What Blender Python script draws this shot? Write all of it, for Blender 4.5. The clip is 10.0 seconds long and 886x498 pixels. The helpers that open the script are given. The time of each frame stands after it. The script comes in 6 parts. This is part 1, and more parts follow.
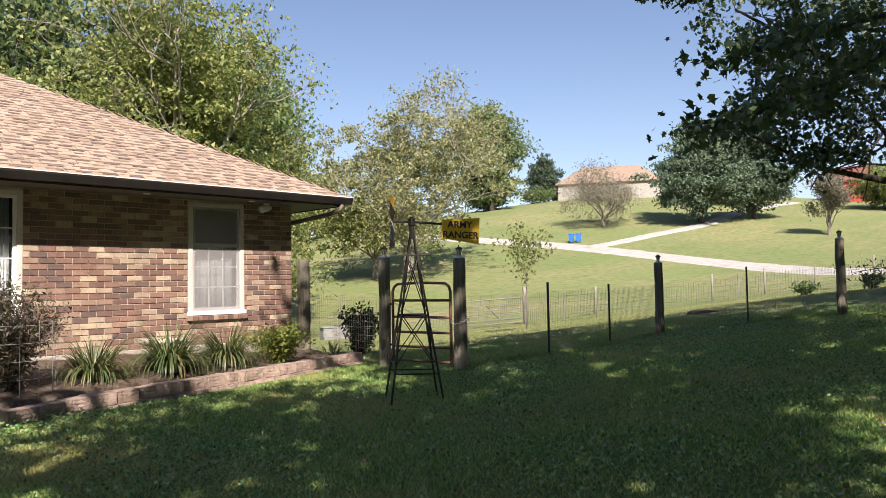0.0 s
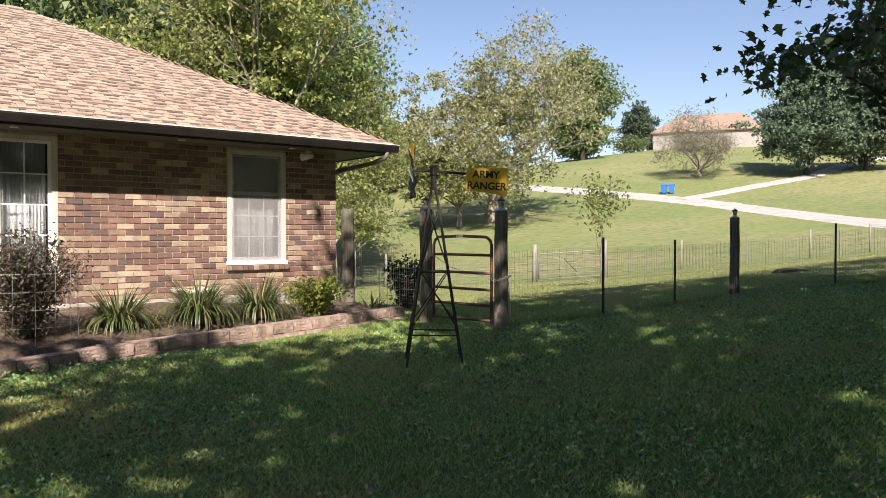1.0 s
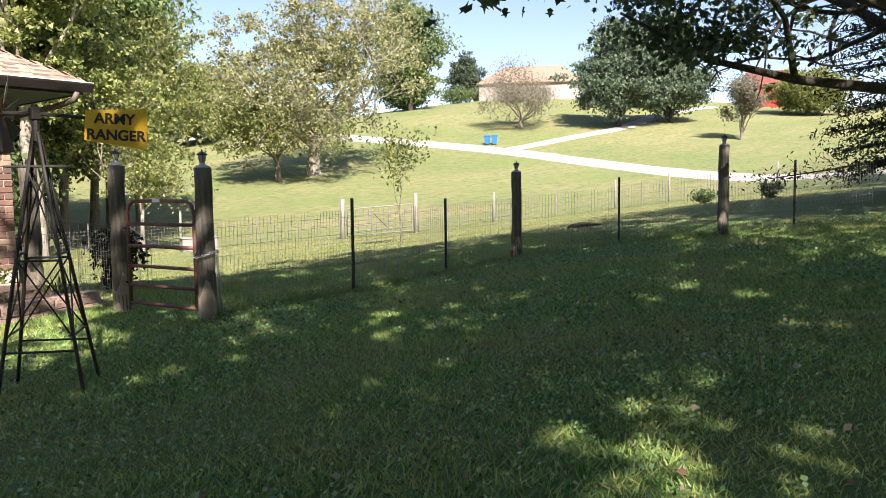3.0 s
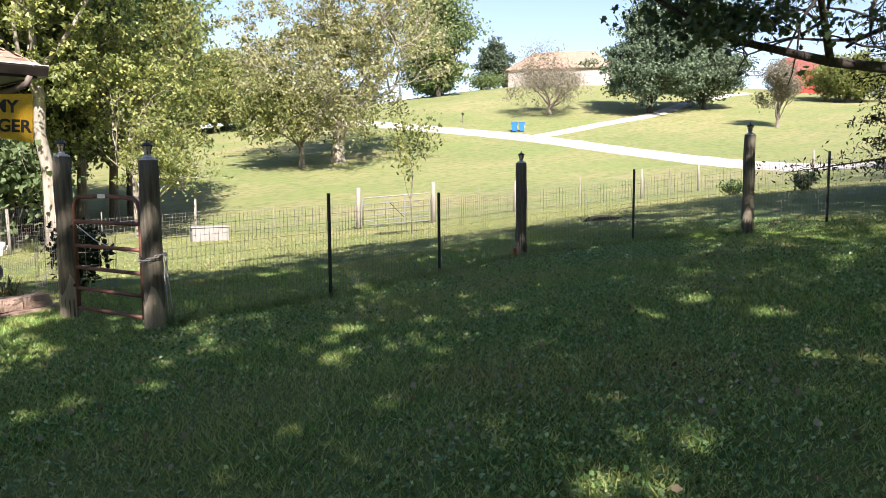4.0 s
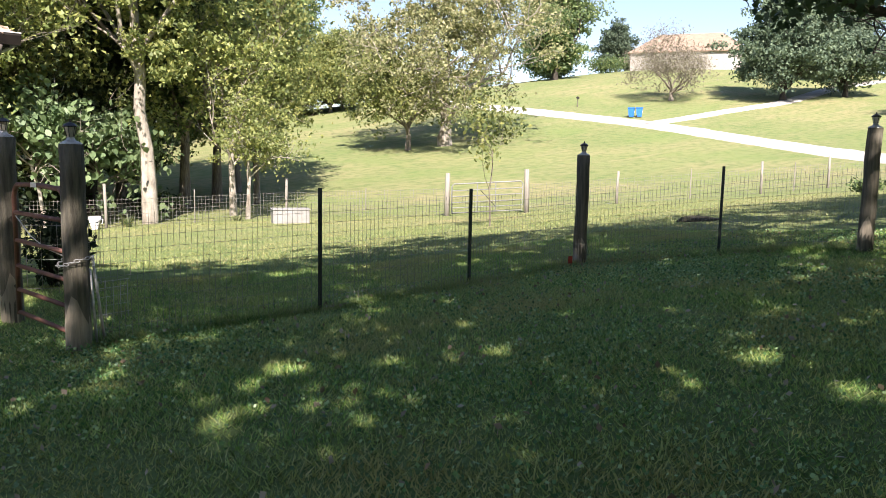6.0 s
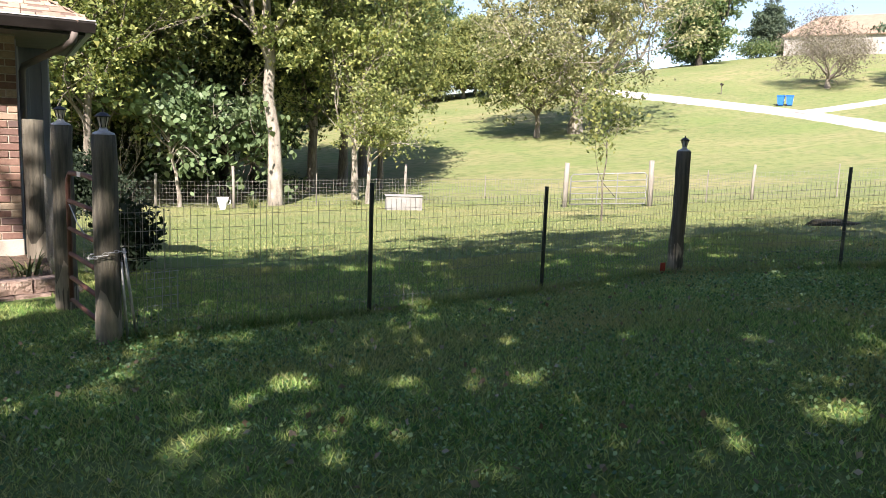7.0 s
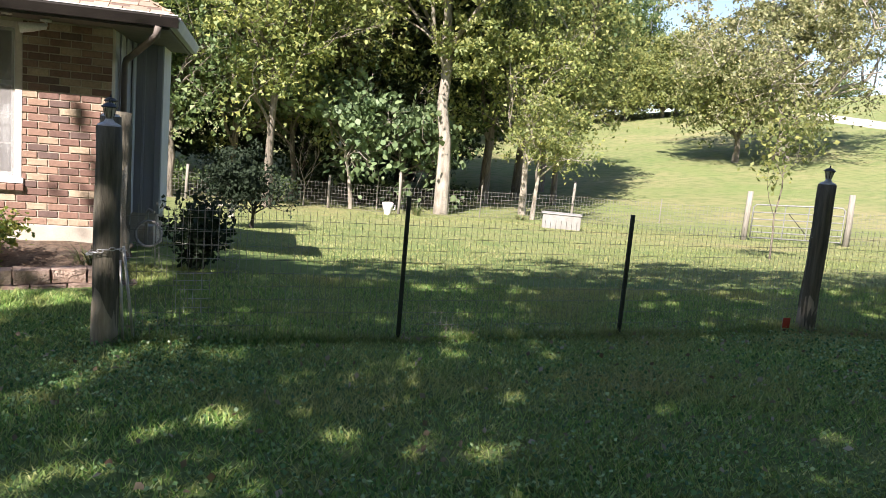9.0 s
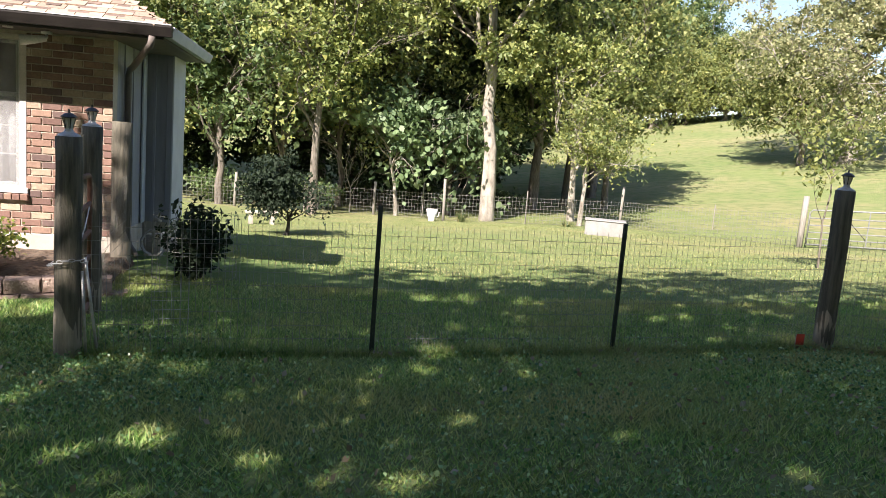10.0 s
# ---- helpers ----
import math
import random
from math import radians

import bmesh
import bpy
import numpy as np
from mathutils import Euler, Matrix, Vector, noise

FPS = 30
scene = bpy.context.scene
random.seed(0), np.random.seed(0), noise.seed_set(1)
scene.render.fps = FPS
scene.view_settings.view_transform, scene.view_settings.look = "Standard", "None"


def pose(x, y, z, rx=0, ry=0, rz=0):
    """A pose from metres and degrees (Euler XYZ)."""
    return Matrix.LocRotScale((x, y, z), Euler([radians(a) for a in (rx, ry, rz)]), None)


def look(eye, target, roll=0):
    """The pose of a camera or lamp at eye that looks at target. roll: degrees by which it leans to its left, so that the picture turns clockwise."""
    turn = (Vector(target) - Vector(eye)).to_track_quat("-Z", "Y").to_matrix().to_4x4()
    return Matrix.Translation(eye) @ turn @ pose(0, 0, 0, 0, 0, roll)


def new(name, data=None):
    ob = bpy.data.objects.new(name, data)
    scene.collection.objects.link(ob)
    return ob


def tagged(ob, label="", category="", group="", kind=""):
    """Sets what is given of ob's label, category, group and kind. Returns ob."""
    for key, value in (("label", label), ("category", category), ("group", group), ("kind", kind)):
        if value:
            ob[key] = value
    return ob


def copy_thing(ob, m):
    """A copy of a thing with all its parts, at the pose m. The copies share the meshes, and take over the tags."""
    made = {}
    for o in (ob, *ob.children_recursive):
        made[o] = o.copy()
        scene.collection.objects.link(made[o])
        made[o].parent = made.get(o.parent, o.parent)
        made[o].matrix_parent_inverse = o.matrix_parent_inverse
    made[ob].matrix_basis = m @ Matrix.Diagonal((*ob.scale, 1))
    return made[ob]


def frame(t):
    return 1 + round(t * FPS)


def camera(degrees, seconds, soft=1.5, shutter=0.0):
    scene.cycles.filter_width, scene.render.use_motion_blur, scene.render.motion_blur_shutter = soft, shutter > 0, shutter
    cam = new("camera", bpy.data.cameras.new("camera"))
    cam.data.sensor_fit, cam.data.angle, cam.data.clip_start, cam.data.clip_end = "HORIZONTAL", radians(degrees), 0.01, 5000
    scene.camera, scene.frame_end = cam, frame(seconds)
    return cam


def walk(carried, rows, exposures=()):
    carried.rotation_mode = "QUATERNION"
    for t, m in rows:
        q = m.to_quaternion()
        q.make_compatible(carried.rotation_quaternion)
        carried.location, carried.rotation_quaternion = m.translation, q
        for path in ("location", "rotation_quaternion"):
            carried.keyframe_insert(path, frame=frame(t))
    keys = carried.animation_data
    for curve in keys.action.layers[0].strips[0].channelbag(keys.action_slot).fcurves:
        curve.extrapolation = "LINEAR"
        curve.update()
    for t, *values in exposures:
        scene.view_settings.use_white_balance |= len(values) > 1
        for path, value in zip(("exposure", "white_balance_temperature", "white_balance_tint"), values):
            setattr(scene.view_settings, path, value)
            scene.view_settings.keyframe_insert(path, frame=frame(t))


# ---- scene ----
cam = camera(60.7, 10.0, 0.75)

PATH = [
    (0, (-7.12, -10.602, 0.872), (-5.703, -9.194, 0.966), -1.0),
    (0.5, (-6.666, -10.632, 0.917), (-5.412, -9.075, 0.96), 0.3),
    (1, (-6.181, -10.596, 0.923), (-4.943, -9.026, 0.885), -0.0),
    (1.5, (-5.593, -10.481, 0.939), (-4.199, -9.051, 0.826), -1.6),
    (2, (-5.032, -10.44, 0.997), (-3.641, -9.009, 0.868), -1.6),
    (2.5, (-4.459, -10.279, 1.025), (-2.918, -9.014, 0.865), -0.8),
    (4, (-2.844, -9.879, 1.113), (-1.359, -8.554, 0.91), -0.4),
    (4.5, (-2.367, -9.85, 1.19), (-0.938, -8.467, 0.973), -0.5),
    (5, (-1.869, -9.718, 1.199), (-0.465, -8.312, 0.967), -0.1),
    (6.5, (-0.506, -9.407, 1.254), (0.616, -7.774, 0.978), 1.5),
    (7, (-0.053, -9.373, 1.311), (0.923, -7.652, 1.017), 2.1),
    (7.5, (0.341, -9.264, 1.31), (1.268, -7.508, 1.074), 3.4),
    (8, (0.712, -9.209, 1.323), (1.545, -7.404, 1.099), 3.4),
    (8.5, (1.077, -9.17, 1.372), (1.71, -7.289, 1.128), 4.2),
    (9, (1.434, -9.052, 1.354), (1.949, -7.141, 1.066), 5.1),
    (9.5, (1.794, -8.976, 1.375), (2.249, -7.051, 1.084), 4.8),
    (10, (2.146, -8.95, 1.415), (2.504, -7.003, 1.129), 4.5),
]
walk(cam, [(t, look(eye, target, roll)) for t, eye, target, roll in PATH],
     [(0.0, 1.0, 6380, 20), (1.0, 1.0, 6380, 20), (2.5, 1.36, 6400, 22), (4.5, 1.52, 6330, 22), (6.5, 1.54, 6280, 22), (8.5, 1.5, 6260, 21), (10.0, 1.56, 6240, 21)])

# ---- light ----
SUN_WAY = Vector((0.66, 0.94, -1.0)).normalized()
world = bpy.data.worlds.new("sky")
scene.world = world
world.use_nodes = True
wn = world.node_tree.nodes
sky = wn.new("ShaderNodeTexSky")
sky.sky_type = "NISHITA"
sky.sun_disc = False
sky.sun_elevation = math.asin(-SUN_WAY.z)
sky.sun_rotation = math.atan2(-SUN_WAY.x, -SUN_WAY.y)
sky.air_density, sky.dust_density, sky.ozone_density = 1.0, 0.5, 0.6
wn["Background"].inputs["Strength"].default_value = 0.072
world.node_tree.links.new(sky.outputs[0], wn["Background"].inputs["Color"])
sun = new("sun", bpy.data.lights.new("sun", "SUN"))
sun.data.energy, sun.data.angle, sun.data.color = 5.0, radians(0.55), (1.0, 0.93, 0.80)
sun.matrix_world = look((0, 0, 60), Vector((0, 0, 60)) + SUN_WAY)

# ---- materials ----
def nodes_of(name):
    m = bpy.data.materials.new(name)
    m.use_nodes = True
    return m, m.node_tree.nodes, m.node_tree.links


def surface(name, low, high, scale=8.0, rough=0.8, fine=None, bump=0.3, metal=0.0, stain=None, per=None, vary=0.25,
            stretch=(1, 1, 1), dist=0.01, contrast=(0.3, 0.7)):
    """A two-scale procedural surface: a broad mix of low and high, fine grain with relief, and stains."""
    m, n, l = nodes_of(name)
    b = n["Principled BSDF"]
    tc = n.new("ShaderNodeTexCoord")
    mp = n.new("ShaderNodeMapping")
    mp.inputs["Scale"].default_value = stretch
    l.new(tc.outputs["Object"], mp.inputs[0])
    a = n.new("ShaderNodeTexNoise")
    a.inputs["Scale"].default_value, a.inputs["Detail"].default_value = scale, 6
    l.new(mp.outputs[0], a.inputs["Vector"])
    r = n.new("ShaderNodeValToRGB")
    r.color_ramp.elements[0].position, r.color_ramp.elements[1].position = contrast
    r.color_ramp.elements[0].color, r.color_ramp.elements[1].color = (*low, 1), (*high, 1)
    l.new(a.outputs["Fac"], r.inputs[0])
    out = r.outputs[0]
    f = n.new("ShaderNodeTexNoise")
    f.inputs["Scale"].default_value, f.inputs["Detail"].default_value = fine or scale * 9, 4
    l.new(mp.outputs[0], f.inputs["Vector"])
    if stain:
        s = n.new("ShaderNodeTexNoise")
        s.inputs["Scale"].default_value, s.inputs["Detail"].default_value = scale * 0.23, 3
        l.new(tc.outputs["Object"], s.inputs["Vector"])
        sr = n.new("ShaderNodeMapRange")
        sr.inputs[1].default_value, sr.inputs[2].default_value, sr.inputs[4].default_value = 0.5, 0.75, 0.7
        l.new(s.outputs["Fac"], sr.inputs[0])
        mx = n.new("ShaderNodeMixRGB")
        mx.inputs[2].default_value = (*stain, 1)
        l.new(sr.outputs[0], mx.inputs[0])
        l.new(out, mx.inputs[1])
        out = mx.outputs[0]
    hv = n.new("ShaderNodeHueSaturation")
    l.new(out, hv.inputs["Color"])
    mr = n.new("ShaderNodeMapRange")
    mr.inputs[3].default_value, mr.inputs[4].default_value = 1 - vary, 1 + vary
    if per == "object":
        oi = n.new("ShaderNodeObjectInfo")
        l.new(oi.outputs["Random"], mr.inputs[0])
    elif per == "island":
        ge = n.new("ShaderNodeNewGeometry")
        l.new(ge.outputs["Random Per Island"], mr.inputs[0])
    else:
        l.new(f.outputs["Fac"], mr.inputs[0])
    l.new(mr.outputs[0], hv.inputs["Value"])
    l.new(hv.outputs[0], b.inputs["Base Color"])
    b.inputs["Roughness"].default_value, b.inputs["Metallic"].default_value = rough, metal
    if bump:
        bp = n.new("ShaderNodeBump")
        bp.inputs["Strength"].default_value, bp.inputs["Distance"].default_value = bump, dist
        l.new(f.outputs["Fac"], bp.inputs["Height"])
        l.new(bp.outputs[0], b.inputs["Normal"])
    return m


def leafy(name, colours, trans=0.35, rough=0.55, spread=1.0):
    """Foliage: each leaf takes one of several greens, and lets some light through."""
    m, n, l = nodes_of(name)
    b = n["Principled BSDF"]
    ge = n.new("ShaderNodeNewGeometry")
    r = n.new("ShaderNodeValToRGB")
    r.color_ramp.interpolation = "LINEAR"
    e = r.color_ramp.elements
    while len(e) < len(colours):
        e.new(0.5)
    for i, c in enumerate(colours):
        e[i].position = i / (len(colours) - 1)
        e[i].color = (*c, 1)
    l.new(ge.outputs["Random Per Island"], r.inputs[0])
    oi = n.new("ShaderNodeObjectInfo")
    mr = n.new("ShaderNodeMapRange")
    mr.inputs[3].default_value, mr.inputs[4].default_value = 1 - 0.18 * spread, 1 + 0.18 * spread
    l.new(oi.outputs["Random"], mr.inputs[0])
    hv = n.new("ShaderNodeHueSaturation")
    l.new(mr.outputs[0], hv.inputs["Value"])
    l.new(r.outputs[0], hv.inputs["Color"])
    l.new(hv.outputs[0], b.inputs["Base Color"])
    b.inputs["Roughness"].default_value = rough
    t = n.new("ShaderNodeBsdfTranslucent")
    l.new(hv.outputs[0], t.inputs["Color"])
    mix = n.new("ShaderNodeMixShader")
    mix.inputs[0].default_value = trans
    l.new(b.outputs[0], mix.inputs[1])
    l.new(t.outputs[0], mix.inputs[2])
    l.new(mix.outputs[0], n["Material Output"].inputs[0])
    return m


def ramp_piece(name, colours, rough=0.85, source="object", grain=40.0, bump=0.4, vary=0.22):
    """Bricks, shingles and the like: each piece takes one colour of a short list, with mottling."""
    m, n, l = nodes_of(name)
    b = n["Principled BSDF"]
    if source == "object":
        src = n.new("ShaderNodeObjectInfo").outputs["Random"]
    else:
        src = n.new("ShaderNodeNewGeometry").outputs["Random Per Island"]
    r = n.new("ShaderNodeValToRGB")
    r.color_ramp.interpolation = "CONSTANT"
    e = r.color_ramp.elements
    while len(e) < len(colours):
        e.new(0.5)
    for i, c in enumerate(colours):
        e[i].position = i / len(colours)
        e[i].color = (*c, 1)
    l.new(src, r.inputs[0])
    tc = n.new("ShaderNodeNewGeometry")
    a = n.new("ShaderNodeTexNoise")
    a.inputs["Scale"].default_value, a.inputs["Detail"].default_value = grain, 5
    l.new(tc.outputs["Position"], a.inputs["Vector"])
    a2 = n.new("ShaderNodeTexNoise")
    a2.inputs["Scale"].default_value, a2.inputs["Detail"].default_value = grain * 0.2, 4
    l.new(tc.outputs["Position"], a2.inputs["Vector"])
    add = n.new("ShaderNodeMath")
    l.new(a.outputs["Fac"], add.inputs[0])
    l.new(a2.outputs["Fac"], add.inputs[1])
    mr = n.new("ShaderNodeMapRange")
    mr.inputs[1].default_value, mr.inputs[2].default_value = 0.6, 1.4
    mr.inputs[3].default_value, mr.inputs[4].default_value = 1 - vary, 1 + vary
    l.new(add.outputs[0], mr.inputs[0])
    hv = n.new("ShaderNodeHueSaturation")
    l.new(mr.outputs[0], hv.inputs["Value"])
    l.new(r.outputs[0], hv.inputs["Color"])
    l.new(hv.outputs[0], b.inputs["Base Color"])
    b.inputs["Roughness"].default_value = rough
    bp = n.new("ShaderNodeBump")
    bp.inputs["Strength"].default_value, bp.inputs["Distance"].default_value = bump, 0.006
    l.new(a.outputs["Fac"], bp.inputs["Height"])
    l.new(bp.outputs[0], b.inputs["Normal"])
    return m


def lawn_material():
    m, n, l = nodes_of("lawn")
    b = n["Principled BSDF"]
    tc = n.new("ShaderNodeTexCoord")
    def noise_at(scale, detail, stretch=None):
        t = n.new("ShaderNodeTexNoise")
        t.inputs["Scale"].default_value, t.inputs["Detail"].default_value = scale, detail
        if stretch:
            mp = n.new("ShaderNodeMapping")
            mp.inputs["Scale"].default_value = stretch[:3]
            mp.inputs["Rotation"].default_value = (0, 0, radians(stretch[3]))
            l.new(tc.outputs["Object"], mp.inputs[0])
            l.new(mp.outputs[0], t.inputs["Vector"])
        else:
            l.new(tc.outputs["Object"], t.inputs["Vector"])
        return t.outputs["Fac"]
    def mix(fac, a, c):
        x = n.new("ShaderNodeMixRGB")
        for sock, v in zip(x.inputs, (fac, a, c)):
            if isinstance(v, tuple):
                sock.default_value = (*v, 1)
            else:
                l.new(v, sock)
        return x.outputs[0]
    def rng(fac, a, c, lo=0.0, hi=1.0):
        x = n.new("ShaderNodeMapRange")
        for i, v in ((1, a), (2, c), (3, lo), (4, hi)):
            x.inputs[i].default_value = v
        l.new(fac, x.inputs[0])
        return x.outputs[0]
    fine = noise_at(26, 6)
    c = mix(rng(fine, 0.35, 0.68), GRASS_A, GRASS_B)
    c = mix(rng(noise_at(0.45, 5), 0.48, 0.75, 0, 0.4), c, GRASS_DRY)
    # the open field past the yard is drier and yellower
    sp = n.new("ShaderNodeSeparateXYZ")
    l.new(tc.outputs["Object"], sp.inputs[0])
    ad = n.new("ShaderNodeMath")
    l.new(sp.outputs[0], ad.inputs[0])
    l.new(sp.outputs[1], ad.inputs[1])
    fld = n.new("ShaderNodeMath")
    fld.operation = "MULTIPLY"
    l.new(rng(ad.outputs[0], 4, 26, 0.12, 1.0), fld.inputs[0])
    l.new(rng(noise_at(0.07, 5), 0.25, 0.62, 0.25, 0.85), fld.inputs[1])
    c = mix(fld.outputs[0], c, GRASS_DRY)
    c = mix(rng(noise_at(0.7, 3, (0.05, 0.9, 1, -38)), 0.44, 0.60, 0, 0.42), c, GRASS_B)
    c = mix(rng(noise_at(5, 5), 0.66, 0.8, 0, 0.25), c, (0.085, 0.065, 0.038))
    c = mix(rng(noise_at(1.7, 8), 0.44, 0.66, 0, 0.5), c, GRASS_A)
    c = mix(rng(noise_at(0.16, 6), 0.5, 0.68, 0, 0.45), c, GRASS_B)
    l.new(c, b.inputs["Base Color"])
    b.inputs["Roughness"].default_value = 0.9
    b.inputs["Specular IOR Level"].default_value = 0.2
    bp = n.new("ShaderNodeBump")
    bp.inputs["Strength"].default_value, bp.inputs["Distance"].default_value = 0.8, 0.05
    l.new(fine, bp.inputs["Height"])
    l.new(bp.outputs[0], b.inputs["Normal"])
    return m


def glass_material():
    m, n, l = nodes_of("window_glass")
    b = n["Principled BSDF"]
    b.inputs["Base Color"].default_value = (0.9, 0.95, 0.95, 1)
    b.inputs["Roughness"].default_value = 0.02
    b.inputs["Transmission Weight"].default_value = 1.0
    b.inputs["IOR"].default_value = 1.45
    return m


def blade_material(name, colours, dry, trans, rough):
    """Grass blades in several greens, going tan in broad dry patches."""
    m = leafy(name, colours, trans, rough)
    n, l = m.node_tree.nodes, m.node_tree.links
    hue = next(x for x in n if x.bl_idname == "ShaderNodeHueSaturation")
    ge = n.new("ShaderNodeNewGeometry")
    fac = None
    for scale, lo, hi, top in ((0.55, 0.46, 0.68, 0.75), (3.2, 0.52, 0.74, 0.6)):
        t = n.new("ShaderNodeTexNoise")
        t.inputs["Scale"].default_value, t.inputs["Detail"].default_value = scale, 4
        l.new(ge.outputs["Position"], t.inputs["Vector"])
        r = n.new("ShaderNodeMapRange")
        for i, v in ((1, lo), (2, hi), (3, 0.0), (4, top)):
            r.inputs[i].default_value = v
        l.new(t.outputs["Fac"], r.inputs[0])
        if fac:
            mx = n.new("ShaderNodeMath")
            mx.operation = "MAXIMUM"
            l.new(fac, mx.inputs[0])
            l.new(r.outputs[0], mx.inputs[1])
            fac = mx.outputs[0]
        else:
            fac = r.outputs[0]
    mix = n.new("ShaderNodeMixRGB")
    mix.inputs[2].default_value = (*dry, 1)
    l.new(fac, mix.inputs[0])
    l.new(hue.outputs[0], mix.inputs[1])
    for node in n:
        for sock in node.inputs:
            if sock.name in ("Base Color", "Color") and sock.is_linked and sock.links[0].from_node == hue:
                l.new(mix.outputs[0], sock)
    return m


GRASS_A, GRASS_B, GRASS_DRY = (0.070, 0.135, 0.036), (0.160, 0.215, 0.068), (0.295, 0.260, 0.132)
LAWN = lawn_material()
BLADE = blade_material("grass_blade", [(0.056, 0.130, 0.030), (0.190, 0.370, 0.082), (0.320, 0.455, 0.120), (0.50, 0.52, 0.21)], (0.50, 0.42, 0.17), 0.35, 0.45)
BLADE_SUN = blade_material("sunny_grass_blade", [(0.120, 0.160, 0.045), (0.220, 0.270, 0.085), (0.285, 0.310, 0.110), (0.34, 0.335, 0.145)], (0.40, 0.345, 0.165), 0.3, 0.5)
WEED = leafy("clover_leaf", [(0.040, 0.112, 0.038), (0.145, 0.285, 0.092), (0.38, 0.50, 0.23)], 0.3, 0.35)
DRYLEAF = leafy("fallen_leaf_skin", [(0.16, 0.11, 0.06), (0.34, 0.27, 0.18), (0.45, 0.40, 0.32), (0.22, 0.13, 0.06)], 0.2, 0.7)
GRAVEL = surface("gravel", (0.31, 0.295, 0.265), (0.45, 0.43, 0.39), 1.2, 0.95, 30, 0.6, stain=(0.36, 0.34, 0.29))
MULCH = surface("mulch", (0.045, 0.028, 0.018), (0.19, 0.13, 0.085), 22, 0.95, 60, 1.0, dist=0.04, stain=(0.24, 0.19, 0.14))
BRICKS = [(0.215, 0.125, 0.092), (0.155, 0.090, 0.070), (0.255, 0.155, 0.112), (0.185, 0.105, 0.080), (0.36, 0.27, 0.19), (0.13, 0.085, 0.072),
          (0.235, 0.140, 0.102), (0.43, 0.335, 0.235), (0.17, 0.10, 0.078), (0.28, 0.18, 0.128), (0.20, 0.115, 0.086), (0.32, 0.235, 0.165)]
BRICK = ramp_piece("brick_clay", BRICKS, 0.85, "object", 38, 0.6, 0.34)
BRICK_REST = ramp_piece("brick_clay_rest", BRICKS, 0.85, "island", 38, 0.6, 0.34)
MORTAR = surface("mortar", (0.42, 0.36, 0.28), (0.54, 0.47, 0.38), 14, 0.95, 120, 0.5)
SHINGLES = [(0.345, 0.258, 0.192), (0.375, 0.285, 0.212), (0.320, 0.238, 0.175), (0.395, 0.302, 0.230), (0.355, 0.265, 0.198), (0.285, 0.208, 0.155), (0.370, 0.280, 0.207)]
SHINGLE = ramp_piece("asphalt_shingle", SHINGLES, 0.95, "object", 30, 0.8, 0.2)
SHINGLE_REST = ramp_piece("asphalt_shingle_rest", SHINGLES, 0.95, "island", 30, 0.8, 0.2)
SHINGLE_DARK = ramp_piece("dark_granules", [(0.125, 0.088, 0.068), (0.155, 0.110, 0.086), (0.19, 0.136, 0.106)], 0.95, "island", 30, 0.8, 0.2)
BRONZE = surface("dark_bronze_paint", (0.016, 0.013, 0.012), (0.028, 0.023, 0.020), 6, 0.42, 60, 0.05)
SOFFIT = surface("soffit_paint", (0.13, 0.108, 0.092), (0.17, 0.142, 0.122), 5, 0.7, 60, 0.1)
TRIM = surface("white_vinyl", (0.74, 0.72, 0.70), (0.82, 0.80, 0.78), 5, 0.45, 60, 0.05, stain=(0.62, 0.58, 0.52))
CASING = surface("cream_casing_paint", (0.52, 0.46, 0.41), (0.61, 0.55, 0.50), 5, 0.6, 60, 0.1)
SIDING = surface("grey_panel_siding", (0.27, 0.27, 0.295), (0.34, 0.34, 0.365), 3, 0.75, 80, 0.25, stretch=(6, 6, 0.6), stain=(0.20, 0.20, 0.205))
PALE_SIDING = surface("pale_trim_paint", (0.50, 0.50, 0.52), (0.60, 0.60, 0.61), 3, 0.7, 80, 0.1)
CONCRETE = surface("weathered_concrete", (0.37, 0.33, 0.27), (0.50, 0.455, 0.385), 4, 0.95, 70, 0.4, stain=(0.34, 0.30, 0.25))
BLOCK = surface("split_face_stone", (0.25, 0.17, 0.13), (0.47, 0.36, 0.29), 9, 0.95, 45, 1.0, per="object", vary=0.2, dist=0.03, stain=(0.20, 0.14, 0.11))
GLASS = glass_material()


def screen_material():
    m, n, l = nodes_of("insect_screen_mesh")
    b = n["Principled BSDF"]
    b.inputs["Base Color"].default_value = (0.34, 0.33, 0.32, 1)
    b.inputs["Roughness"].default_value = 0.7
    t = n.new("ShaderNodeBsdfTransparent")
    x = n.new("ShaderNodeMixShader")
    x.inputs[0].default_value = 0.36
    l.new(t.outputs[0], x.inputs[1])
    l.new(b.outputs[0], x.inputs[2])
    l.new(x.outputs[0], n["Material Output"].inputs[0])
    return m


SCREEN = screen_material()
CURTAIN = surface("sheer_curtain", (0.33, 0.325, 0.325), (0.42, 0.415, 0.41), 3, 0.9, 90, 0.1)
# near-black room surfaces: the indoor dimness is in the colour
ROOM = surface("room_dimness", (0.05, 0.045, 0.04), (0.08, 0.07, 0.06), 3, 0.9, 40, 0.1)
POSTWOOD = surface("weathered_post_wood", (0.062, 0.058, 0.044), (0.185, 0.165, 0.120), 5, 0.9, 34, 0.8, stretch=(6, 6, 0.5), stain=(0.13, 0.12, 0.085), dist=0.02)
PALEWOOD = surface("bleached_post_wood", (0.19, 0.175, 0.145), (0.31, 0.285, 0.24), 5, 0.9, 34, 0.6, stretch=(6, 6, 0.5))
